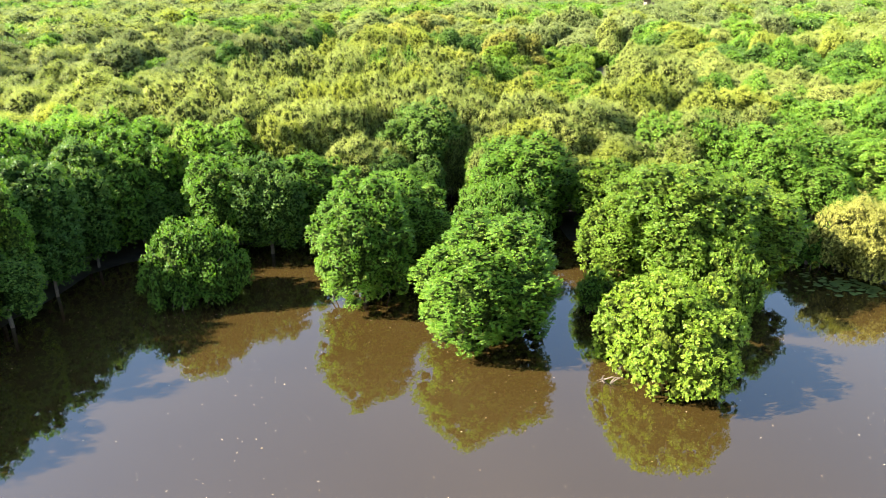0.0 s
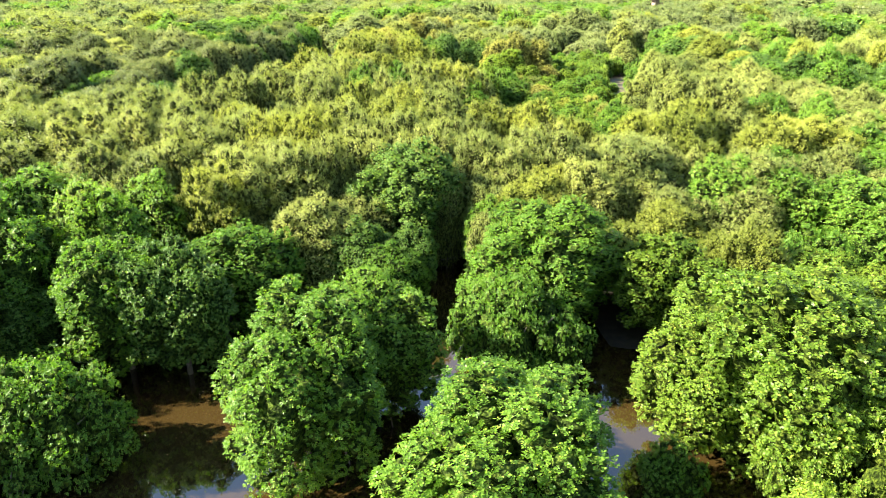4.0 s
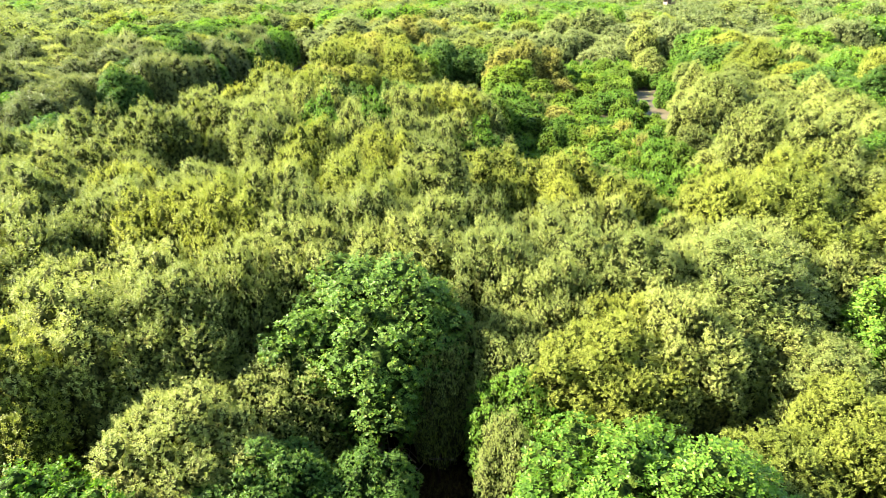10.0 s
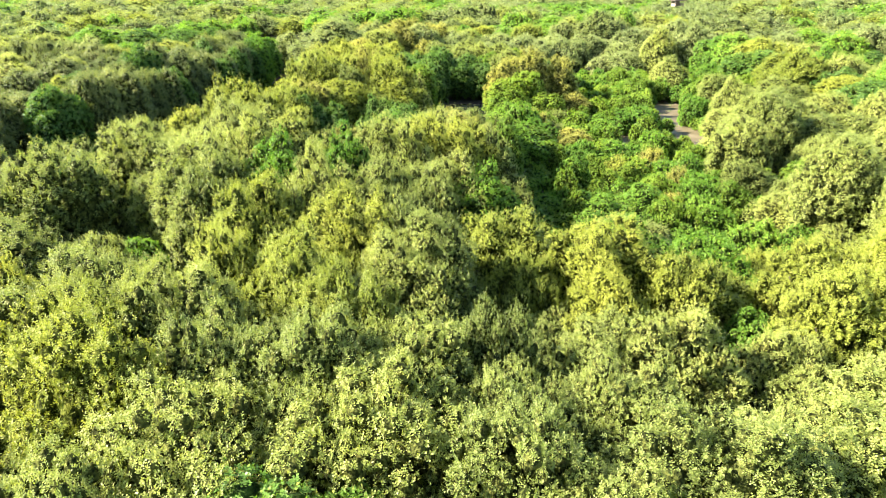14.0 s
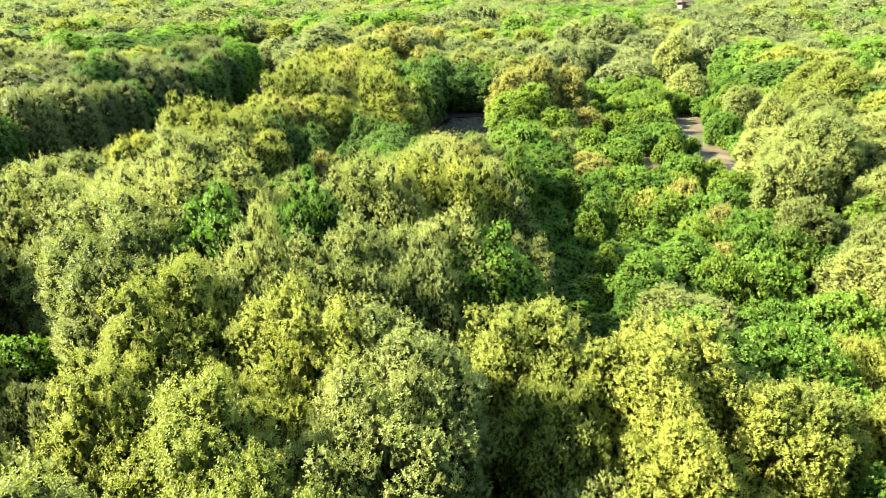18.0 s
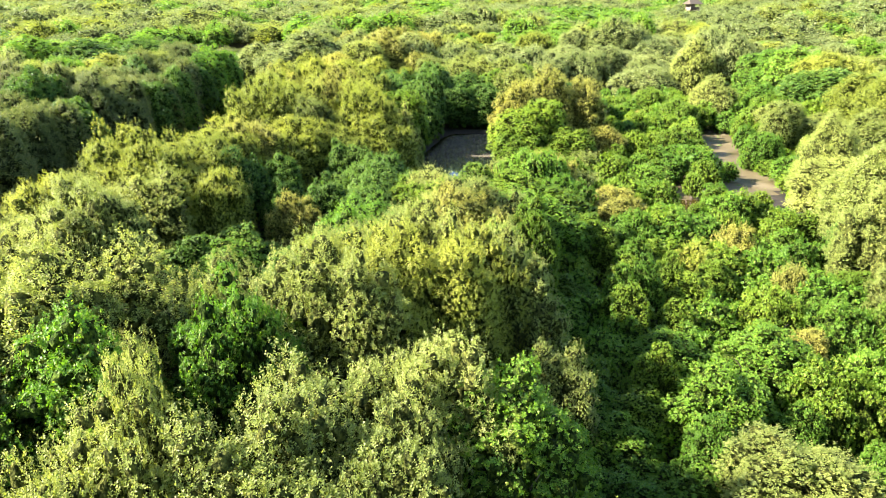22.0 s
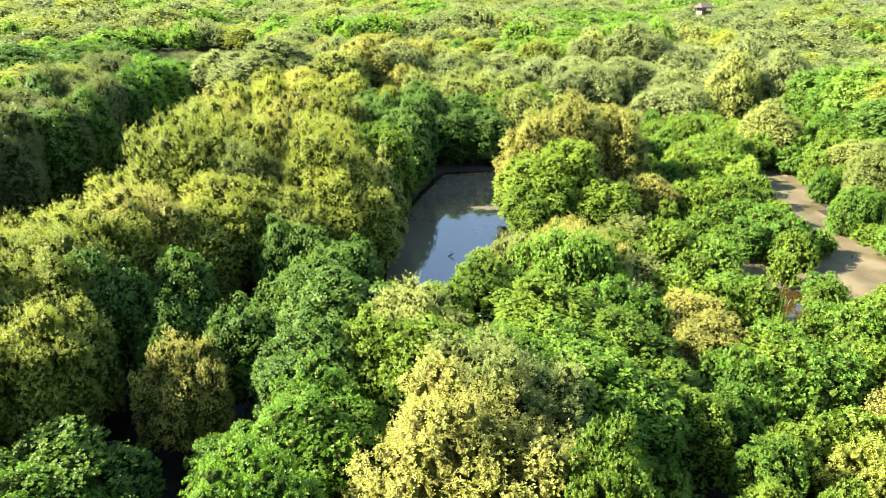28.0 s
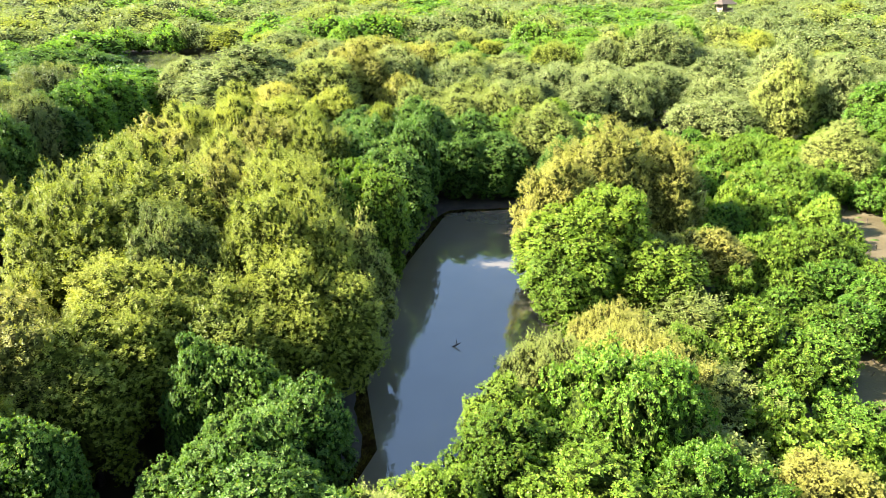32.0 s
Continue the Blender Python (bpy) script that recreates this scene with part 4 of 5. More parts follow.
plant(9.5, 118.1, 4.1, 2.0, "L")
plant(17.8, 118.3, 4.1, 1.6, "L")
plant(-48.6, 118.4, 7.4, 3.5, "G")
plant(35.9, 118.4, 4.7, 2.1, "L")
plant(-24.9, 118.6, 8.4, 3.1, "O")
plant(31.9, 118.8, 4.2, 2.2, "L")
plant(28.1, 118.9, 4.1, 1.5, "L")
plant(-10.6, 119.3, 5.7, 2.7, "G")
plant(3.7, 119.4, 9.5, 3.9, "P")
plant(22.4, 119.4, 3.2, 1.6, "G")
plant(-19.1, 119.6, 7.3, 2.4, "Y")
plant(24.7, 119.8, 3.7, 1.2, "P")
plant(14.3, 120.0, 4.4, 1.5, "L")
plant(16.8, 120.1, 4.8, 1.3, "L")
plant(19.9, 120.3, 4.0, 1.7, "L")
plant(-43.7, 120.3, 9.8, 3.5, "D")
plant(-12.9, 120.3, 5.8, 2.5, "K")
plant(-1.7, 120.6, 7.6, 2.9, "G")
plant(27.0, 121.2, 3.0, 1.5, "G")
plant(-10.7, 121.6, 5.8, 2.8, "K")
plant(30.9, 121.7, 7.9, 3.0, "O")
plant(11.1, 121.9, 3.6, 2.0, "L")
plant(47.9, 122.0, 8.5, 3.2, "O")
plant(4.7, 122.1, 9.4, 3.3, "O")
plant(-23.1, 122.2, 8.8, 2.9, "Y")
plant(39.3, 122.3, 6.0, 3.4, "O")
plant(15.3, 122.5, 5.0, 1.4, "G")
plant(24.7, 122.7, 3.8, 2.2, "G")
plant(19.4, 122.7, 3.8, 2.2, "Y")
plant(43.1, 122.9, 6.6, 2.4, "O")
plant(-16.8, 123.2, 9.5, 3.5, "O")
plant(21.5, 123.3, 3.8, 2.2, "L")
plant(-4.4, 123.3, 4.9, 2.3, "G")
plant(-2.0, 123.5, 7.4, 2.6, "G")
plant(17.0, 124.2, 4.0, 1.3, "L")
plant(25.7, 124.5, 3.1, 1.3, "G")
plant(-50.8, 124.6, 8.1, 2.8, "G")
plant(-43.9, 125.0, 10.2, 3.2, "D")
plant(27.8, 125.2, 3.4, 1.3, "G")
plant(13.4, 125.3, 4.9, 1.8, "L")
plant(9.0, 125.3, 7.0, 3.4, "G")
plant(5.3, 125.4, 7.4, 3.1, "G")
plant(19.0, 125.8, 3.3, 1.7, "L")
plant(29.5, 125.9, 2.9, 1.4, "G")
plant(21.4, 126.1, 3.2, 1.8, "L")
plant(-13.3, 126.1, 8.8, 2.5, "Y")
plant(49.0, 126.4, 8.0, 2.5, "O")
plant(2.4, 126.4, 7.4, 3.0, "L")
plant(-22.0, 126.4, 8.8, 3.1, "Y")
plant(32.6, 126.7, 4.7, 1.9, "G")
plant(15.6, 126.8, 4.2, 1.5, "G")
plant(-8.1, 127.1, 6.7, 2.0, "P")
plant(17.4, 127.3, 3.4, 1.4, "G")
plant(-2.7, 127.4, 7.5, 2.6, "K")
plant(24.3, 127.5, 3.6, 1.5, "P")
plant(-17.0, 127.5, 9.8, 3.1, "Y")
plant(-38.5, 127.5, 10.1, 3.5, "K")
plant(42.0, 127.6, 7.2, 3.1, "O")
plant(13.2, 128.0, 4.5, 2.2, "L")
plant(-19.9, 128.1, 10.6, 3.7, "Y")
plant(-0.1, 128.2, 7.3, 2.6, "L")
plant(36.6, 128.4, 9.8, 3.4, "O")
plant(45.8, 128.5, 7.6, 3.1, "O")
plant(-20.6, 128.9, 8.7, 3.3, "P")
plant(8.1, 129.2, 6.3, 3.3, "G")
plant(-5.9, 129.4, 7.2, 2.0, "K")
plant(29.3, 129.5, 2.7, 1.5, "G")
plant(-43.7, 129.5, 9.8, 3.3, "D")
plant(-48.7, 129.6, 7.6, 3.3, "K")
plant(17.1, 129.6, 4.2, 2.4, "G")
plant(26.0, 129.7, 2.6, 1.3, "L")
plant(20.6, 129.7, 3.7, 2.2, "G")
plant(-9.6, 130.2, 6.9, 2.0, "K")
plant(1.6, 130.4, 7.3, 2.8, "O")
plant(11.7, 130.8, 5.5, 2.8, "L")
plant(-12.9, 130.9, 9.1, 2.4, "K")
plant(22.8, 131.4, 3.5, 2.1, "G")
plant(20.1, 131.5, 3.8, 2.2, "L")
plant(-15.6, 131.5, 9.8, 3.1, "Y")
plant(-37.0, 131.6, 11.3, 3.2, "D")
plant(43.2, 131.8, 7.5, 2.4, "O")
plant(-2.0, 131.9, 7.4, 3.1, "K")
plant(25.6, 132.0, 3.4, 1.4, "L")
plant(0.5, 132.0, 6.5, 1.8, "L")
plant(29.6, 132.0, 2.6, 1.3, "L")
plant(36.1, 132.2, 6.9, 3.4, "O")
plant(-19.9, 132.6, 9.0, 3.5, "Y")
plant(51.3, 132.9, 8.7, 2.6, "O")
plant(8.1, 133.3, 6.4, 3.3, "L")
plant(-42.0, 133.6, 9.4, 3.1, "D")
plant(17.1, 133.7, 4.2, 2.1, "P")
plant(21.7, 134.0, 3.4, 1.8, "G")
plant(3.0, 134.0, 5.8, 2.1, "L")
plant(40.0, 134.0, 9.0, 3.3, "O")
plant(30.7, 134.0, 2.8, 1.7, "L")
plant(33.2, 134.0, 2.6, 1.4, "L")
plant(-5.3, 134.1, 6.6, 2.0, "K")
plant(-50.8, 134.3, 8.3, 2.5, "D")
plant(-10.3, 134.5, 7.4, 2.0, "K")
plant(-47.7, 135.0, 9.1, 2.6, "D")
plant(12.7, 135.1, 5.4, 3.0, "G")
plant(-3.5, 135.4, 7.3, 2.4, "K")
plant(-15.2, 135.5, 9.8, 3.1, "Y")
plant(27.1, 135.5, 3.7, 2.0, "G")
plant(17.7, 135.8, 4.4, 2.3, "P")
plant(-19.0, 135.8, 8.5, 3.3, "Y")
plant(22.5, 136.1, 2.6, 1.3, "L")
plant(-36.5, 136.2, 11.4, 3.2, "D")
plant(30.4, 136.3, 2.6, 1.3, "L")
plant(24.8, 136.6, 2.5, 1.1, "L")
plant(32.6, 136.6, 2.2, 1.3, "G")
plant(5.3, 136.6, 6.2, 2.3, "L")
plant(28.5, 136.6, 3.7, 1.7, "L")
plant(47.6, 136.7, 8.6, 2.3, "O")
plant(37.4, 136.8, 6.6, 3.3, "O")
plant(8.0, 137.4, 5.1, 2.3, "L")
plant(-2.4, 137.4, 7.1, 2.1, "K")
plant(14.3, 138.1, 3.6, 2.6, "O")
plant(-41.5, 138.2, 8.8, 3.1, "D")
plant(26.9, 138.4, 2.6, 1.3, "G")
plant(18.8, 138.5, 3.9, 2.3, "L")
plant(22.4, 138.6, 3.9, 1.6, "L")
plant(49.5, 138.7, 7.0, 2.7, "O")
plant(-36.9, 139.3, 10.0, 3.4, "D")
plant(46.3, 139.4, 7.0, 2.9, "O")
plant(30.2, 139.4, 2.4, 1.4, "L")
plant(-14.6, 139.5, 9.8, 3.1, "P")
plant(41.8, 139.6, 6.4, 3.4, "O")
plant(-4.6, 139.7, 7.2, 1.9, "K")
plant(-6.5, 139.8, 7.3, 1.6, "K")
plant(21.6, 139.8, 4.0, 1.7, "G")
plant(-17.7, 139.9, 8.4, 3.2, "Y")
plant(-11.4, 140.0, 8.2, 3.5, "Y")
plant(10.9, 140.1, 6.6, 3.7, "G")
plant(-48.1, 140.2, 7.5, 3.5, "D")
plant(5.9, 140.5, 5.2, 1.9, "L")
plant(37.8, 140.5, 9.0, 3.2, "O")
plant(27.9, 140.6, 2.8, 1.3, "L")
plant(17.7, 140.6, 3.6, 1.5, "L")
plant(31.4, 141.1, 1.8, 0.9, "L")
plant(-42.1, 141.3, 9.4, 3.0, "D")
plant(32.9, 141.8, 2.1, 1.0, "L")
plant(28.9, 142.5, 2.6, 1.5, "G")
plant(12.7, 142.5, 5.3, 2.9, "P")
plant(21.9, 142.6, 2.6, 1.5, "G")
plant(-35.7, 143.1, 10.0, 2.8, "D")
plant(19.0, 143.1, 3.0, 1.4, "G")
plant(-17.2, 143.2, 8.7, 2.9, "Y")
plant(-50.9, 143.2, 7.5, 3.1, "D")
plant(37.6, 143.3, 2.6, 1.3, "L")
plant(16.3, 143.4, 3.4, 2.6, "O")
plant(-7.1, 143.9, 8.2, 3.5, "Y")
plant(42.6, 144.2, 6.3, 2.8, "O")
plant(-10.3, 144.7, 8.9, 3.7, "Y")
plant(12.9, 144.7, 5.2, 2.9, "P")
plant(53.1, 145.0, 6.0, 2.9, "O")
plant(8.6, 145.0, 4.4, 2.5, "O")
plant(-40.5, 145.1, 9.1, 3.2, "D")
plant(-48.1, 145.4, 7.7, 2.6, "K")
plant(20.9, 145.7, 2.9, 1.6, "L")
plant(-3.4, 145.7, 8.2, 3.5, "Y")
plant(28.0, 146.0, 2.8, 1.0, "L")
plant(45.0, 146.1, 5.2, 1.8, "O")
plant(15.7, 146.4, 4.2, 2.4, "L")
plant(-35.4, 146.5, 10.2, 2.9, "D")
plant(38.7, 147.2, 2.6, 1.7, "L")
plant(23.5, 147.7, 3.1, 1.9, "G")
plant(12.4, 148.2, 4.2, 2.4, "P")
plant(-10.1, 148.2, 10.2, 2.8, "O")
plant(-40.4, 148.5, 10.8, 3.0, "D")
plant(-4.8, 148.7, 10.4, 3.5, "Y")
plant(30.1, 148.9, 3.3, 1.4, "L")
plant(53.4, 149.2, 5.9, 3.0, "O")
plant(-44.8, 149.3, 8.5, 2.3, "D")
plant(20.2, 149.6, 3.9, 2.2, "L")
plant(-13.5, 149.9, 10.3, 3.9, "Y")
plant(-16.2, 149.9, 11.0, 3.3, "Y")
plant(48.0, 150.0, 8.0, 3.2, "O")
plant(42.0, 150.3, 3.6, 2.5, "G")
plant(30.2, 150.4, 3.9, 1.9, "G")
plant(31.6, 150.5, 3.1, 1.3, "G")
plant(-34.8, 150.9, 9.5, 3.5, "K")
plant(17.9, 151.2, 3.4, 2.6, "O")
plant(-1.9, 151.2, 8.1, 2.6, "O")
plant(27.1, 151.2, 3.3, 1.9, "G")
plant(39.7, 151.4, 2.8, 1.7, "G")
plant(33.8, 151.7, 2.4, 1.0, "G")
plant(26.0, 152.1, 2.5, 1.6, "L")
plant(51.7, 152.4, 6.1, 3.3, "O")
plant(21.9, 152.4, 2.8, 1.7, "L")
plant(-11.9, 152.8, 10.5, 3.9, "Y")
plant(-39.1, 152.9, 12.0, 2.9, "K")
plant(-51.2, 152.9, 8.0, 2.4, "O")
plant(-6.0, 153.3, 10.2, 4.0, "Y")
plant(30.4, 153.3, 3.9, 2.1, "G")
plant(-45.1, 153.3, 9.2, 2.6, "D")
plant(42.5, 153.4, 3.1, 1.6, "L")
plant(45.4, 153.8, 3.7, 2.0, "O")
plant(-15.8, 153.8, 10.8, 3.1, "Y")
plant(39.4, 153.9, 1.9, 1.6, "L")
plant(11.2, 153.8, 5.6, 2.6, "L", "bank")
plant(16.8, 154.4, 5.6, 2.8, "L")
plant(-34.6, 154.6, 10.8, 2.9, "D")
plant(24.9, 154.9, 2.6, 1.2, "G")
plant(32.0, 154.9, 2.5, 1.5, "L")
plant(22.6, 156.3, 3.2, 1.3, "L")
plant(39.4, 156.5, 4.5, 2.4, "G")
plant(-50.8, 156.5, 7.9, 2.8, "K")
plant(47.7, 156.6, 4.1, 2.0, "G")
plant(-9.7, 156.6, 10.8, 2.8, "P")
plant(-39.4, 156.6, 12.0, 2.9, "D")
plant(12.0, 156.7, 7.4, 3.7, "L", "bank")
plant(26.2, 156.8, 2.6, 1.7, "L")
plant(-16.6, 156.9, 10.7, 3.0, "Y")
plant(-45.7, 157.1, 8.3, 2.8, "D")
plant(-33.6, 157.1, 9.3, 3.6, "D")
plant(-5.7, 157.2, 9.9, 2.8, "Y")
plant(30.3, 157.6, 2.9, 1.8, "G")
plant(14.4, 158.4, 8.2, 3.1, "L", "bank")
plant(28.1, 157.9, 2.6, 1.6, "G")
plant(42.7, 158.2, 2.1, 2.1, "L")
plant(33.3, 158.7, 2.6, 1.6, "L")
plant(51.9, 158.8, 5.3, 2.1, "O")
plant(21.8, 159.0, 4.7, 2.1, "P")
plant(-38.7, 159.1, 11.1, 3.2, "D")
plant(46.9, 159.3, 3.5, 1.8, "L")
plant(-49.2, 159.4, 7.6, 2.7, "D")
plant(40.1, 159.5, 2.8, 1.3, "L")
plant(25.8, 159.8, 4.0, 2.3, "L")
plant(19.0, 159.9, 4.0, 2.4, "O")
plant(-3.6, 160.1, 8.0, 2.2, "G")
plant(49.2, 160.2, 5.2, 2.6, "O")
plant(-33.6, 160.4, 10.4, 3.2, "D")
plant(-16.2, 160.5, 10.5, 3.1, "Y")
plant(-7.3, 160.5, 10.0, 3.4, "Y")
plant(-44.0, 160.6, 8.6, 2.3, "O")
plant(-1.2, 160.7, 8.7, 2.6, "L")
plant(33.0, 161.1, 2.8, 1.5, "L")
plant(16.8, 161.3, 5.2, 2.0, "P")
plant(30.6, 161.3, 4.0, 2.3, "L")
plant(11.8, 162.0, 9.0, 3.1, "P")
plant(22.4, 162.3, 4.0, 1.3, "G")
plant(-38.4, 162.4, 10.8, 3.4, "D")
plant(26.7, 162.6, 3.0, 1.8, "G")
plant(47.4, 162.8, 4.8, 2.5, "O")
plant(-11.8, 162.9, 10.3, 2.8, "Y")
plant(44.3, 163.0, 7.0, 3.0, "O")
plant(-49.9, 163.1, 9.1, 3.4, "D")
plant(33.6, 163.6, 3.6, 1.5, "L")
plant(29.0, 163.7, 3.3, 1.5, "L")
plant(-4.2, 163.9, 6.9, 2.2, "K")
plant(-33.3, 164.8, 9.4, 3.5, "K")
plant(-47.1, 165.2, 7.8, 2.6, "D")
plant(29.7, 165.6, 3.3, 1.6, "G")
plant(41.5, 165.6, 3.5, 1.1, "G")
plant(24.5, 166.1, 3.2, 1.6, "L")
plant(45.7, 166.2, 3.3, 1.3, "L")
plant(51.0, 166.3, 4.8, 2.0, "O")
plant(15.4, 166.4, 10.1, 3.9, "P")
plant(-3.6, 166.8, 7.7, 2.5, "L")
plant(-38.1, 166.8, 11.2, 3.1, "D")
plant(20.5, 166.9, 8.8, 3.5, "P")
plant(44.1, 167.0, 3.5, 1.4, "L")
plant(-42.9, 167.0, 8.2, 2.6, "D")
plant(-0.4, 167.3, 8.8, 3.5, "K")
plant(-17.1, 167.3, 10.3, 3.5, "P")
plant(-33.5, 167.4, 9.7, 2.8, "D")
plant(26.6, 167.8, 3.7, 1.8, "G")
plant(34.0, 167.9, 3.2, 1.6, "L")
plant(-51.1, 168.2, 7.6, 3.5, "K")
plant(29.2, 168.6, 3.9, 1.3, "L")
plant(-6.0, 169.1, 9.8, 3.0, "Y")
plant(-38.0, 169.4, 10.5, 3.2, "D")
plant(21.4, 170.0, 3.2, 1.3, "G")
plant(-10.4, 170.1, 10.2, 3.3, "P")
plant(27.8, 170.3, 3.4, 1.5, "L")
plant(31.1, 170.4, 3.6, 1.7, "L")
plant(36.2, 170.6, 3.4, 1.2, "L")
plant(43.4, 170.8, 3.8, 1.3, "L")
plant(-43.4, 170.8, 8.6, 2.5, "D")
plant(-48.8, 170.8, 7.5, 2.5, "K")
plant(47.6, 170.8, 5.3, 2.5, "O")
plant(24.8, 171.2, 3.5, 1.6, "L")
plant(52.0, 171.3, 5.7, 3.2, "L")
plant(-32.3, 171.5, 9.8, 3.3, "K")
plant(18.4, 172.0, 8.2, 2.4, "K")
plant(-17.8, 172.0, 10.2, 3.3, "Y")
plant(-3.9, 172.0, 9.3, 2.4, "K")
plant(22.7, 172.2, 3.5, 1.3, "G")
plant(-51.4, 172.4, 9.0, 2.9, "D")
plant(36.5, 172.7, 3.0, 1.6, "G")
plant(29.0, 172.9, 3.9, 1.4, "L")
plant(34.2, 173.3, 3.5, 1.6, "L")
plant(45.8, 173.4, 3.3, 1.6, "L")
plant(31.7, 173.5, 3.5, 1.6, "G")
plant(-37.4, 173.5, 11.0, 3.3, "K")
plant(1.0, 173.7, 9.3, 2.6, "K")
plant(-7.8, 174.2, 9.8, 2.8, "Y")
plant(24.3, 174.7, 3.5, 1.6, "L")
plant(-42.3, 174.9, 9.4, 3.4, "D")
plant(29.3, 175.2, 3.8, 1.7, "G")
plant(-33.7, 175.2, 10.6, 3.5, "D")
plant(-19.1, 175.6, 8.8, 3.1, "P")
plant(14.3, 175.6, 7.4, 2.7, "K")
plant(-49.8, 175.6, 8.0, 3.0, "O")
plant(21.3, 175.9, 8.2, 3.3, "P")
plant(49.9, 176.1, 5.6, 3.5, "L")
plant(27.1, 176.2, 4.0, 1.4, "G")
plant(43.2, 176.3, 3.1, 1.6, "G")
plant(-46.6, 176.6, 8.6, 2.5, "O")
plant(-1.9, 176.9, 8.8, 2.4, "K")
plant(39.7, 176.9, 4.0, 1.8, "L")
plant(24.3, 177.2, 2.9, 1.7, "G")
plant(-37.6, 177.2, 12.0, 3.1, "D")
plant(36.4, 177.4, 4.9, 2.7, "L")
plant(29.0, 177.4, 3.6, 1.5, "G")
plant(45.3, 177.6, 3.9, 1.8, "G")
plant(-15.0, 177.7, 10.8, 2.8, "Y")
plant(32.4, 177.8, 3.5, 1.4, "L")
plant(-33.1, 177.9, 11.0, 3.4, "D")
plant(-20.0, 178.3, 8.4, 2.9, "Y")
plant(-42.9, 178.4, 8.7, 2.3, "K")
plant(41.2, 178.7, 3.9, 1.6, "G")
plant(0.1, 179.2, 7.3, 3.0, "K")
plant(-47.5, 179.4, 9.4, 2.4, "O")
plant(34.3, 179.4, 3.2, 1.2, "G")
plant(-4.0, 179.5, 8.1, 2.7, "K")
plant(19.2, 179.5, 7.5, 2.4, "G")
plant(-11.0, 179.7, 10.4, 3.2, "Y")
plant(-37.7, 179.9, 11.6, 3.6, "O")
plant(36.2, 180.0, 3.1, 1.4, "G")
plant(22.7, 180.0, 3.8, 1.7, "G")
plant(28.8, 180.0, 3.5, 1.8, "L")
plant(26.1, 180.0, 2.9, 1.6, "P")
plant(31.9, 180.4, 2.7, 1.4, "P")
plant(45.8, 180.4, 3.9, 1.5, "L")
plant(43.0, 181.0, 7.2, 3.0, "O")
plant(23.8, 181.9, 3.0, 1.6, "G")
plant(35.5, 181.9, 3.3, 1.6, "G")
plant(33.6, 182.1, 2.8, 1.3, "L")
plant(2.2, 182.2, 8.9, 2.8, "K")
plant(-33.6, 182.2, 10.4, 3.1, "K")
plant(46.9, 182.3, 2.8, 1.7, "L")
plant(51.8, 182.6, 6.2, 3.1, "G")
plant(-20.7, 182.7, 8.4, 3.2, "Y")
plant(19.3, 182.7, 7.0, 2.8, "K")
plant(-4.3, 183.0, 7.9, 3.3, "K")
plant(29.1, 183.4, 3.6, 1.3, "L")
plant(25.8, 183.9, 3.8, 1.4, "G")
plant(14.5, 184.0, 8.5, 2.8, "O")
plant(5.4, 180.6, 6.8, 2.7, "K", "bank")
plant(9.6, 181.2, 6.6, 2.7, "K", "bank")
plant(7.0, 185.6, 7.8, 3.0, "K", "bank")
plant(11.4, 186.2, 8.0, 3.0, "L", "bank")
plant(5.0, 191.0, 8.8, 3.2, "O", "tall")
plant(9.8, 191.6, 9.0, 3.3, "O", "tall")
plant(13.8, 195.5, 9.0, 3.2, "O", "tall")
plant(2.0, 195.8, 9.2, 3.2, "O", "tall")
plant(7.8, 197.0, 9.3, 3.4, "O", "tall")
plant(31.7, 184.2, 3.5, 1.7, "G")
plant(41.2, 184.2, 3.2, 1.4, "L")
plant(-37.6, 184.2, 11.1, 3.1, "D")
plant(-44.7, 184.2, 8.6, 2.7, "D")
plant(-12.1, 184.2, 10.9, 2.9, "P")
plant(-50.1, 184.4, 7.6, 3.1, "D")
plant(38.2, 184.5, 3.0, 1.6, "L")
plant(44.6, 184.6, 3.9, 1.5, "L")
plant(47.5, 184.7, 3.2, 1.3, "L")
plant(-32.8, 185.3, 10.5, 3.4, "G")
plant(35.0, 185.8, 4.9, 2.7, "L")
plant(-16.3, 186.0, 10.1, 2.8, "Y")
plant(48.6, 186.5, 3.5, 1.3, "L")
plant(40.6, 186.5, 3.7, 1.4, "L")
plant(45.5, 186.6, 3.8, 1.5, "L")
plant(24.6, 186.6, 3.7, 1.5, "L")
plant(-20.4, 186.7, 7.5, 3.2, "P")
plant(26.9, 186.9, 3.6, 1.8, "G")
plant(-2.5, 186.9, 8.4, 2.4, "Y")
plant(0.7, 187.3, 8.6, 2.9, "K")
plant(-36.9, 187.3, 11.6, 3.2, "D")
plant(19.0, 187.5, 7.3, 3.2, "G")
plant(-7.6, 187.5, 9.9, 3.3, "Y")
plant(35.6, 188.4, 3.0, 1.4, "P")
plant(43.3, 188.4, 3.2, 1.7, "G")
plant(28.7, 188.5, 3.4, 1.6, "L")
plant(-33.3, 188.6, 10.4, 2.9, "K")
plant(-46.1, 188.6, 8.0, 3.0, "O")
plant(32.0, 188.6, 3.6, 1.7, "L")
plant(52.1, 188.6, 4.9, 2.4, "L")
plant(25.0, 188.7, 3.1, 1.7, "L")
plant(40.6, 188.7, 3.5, 1.6, "L")
plant(-14.1, 188.9, 10.1, 3.4, "P")
plant(47.0, 189.1, 3.7, 1.3, "G")
plant(49.6, 189.5, 2.8, 1.5, "L")
plant(22.6, 189.5, 3.5, 1.4, "P")
plant(37.4, 190.0, 2.8, 1.7, "L")
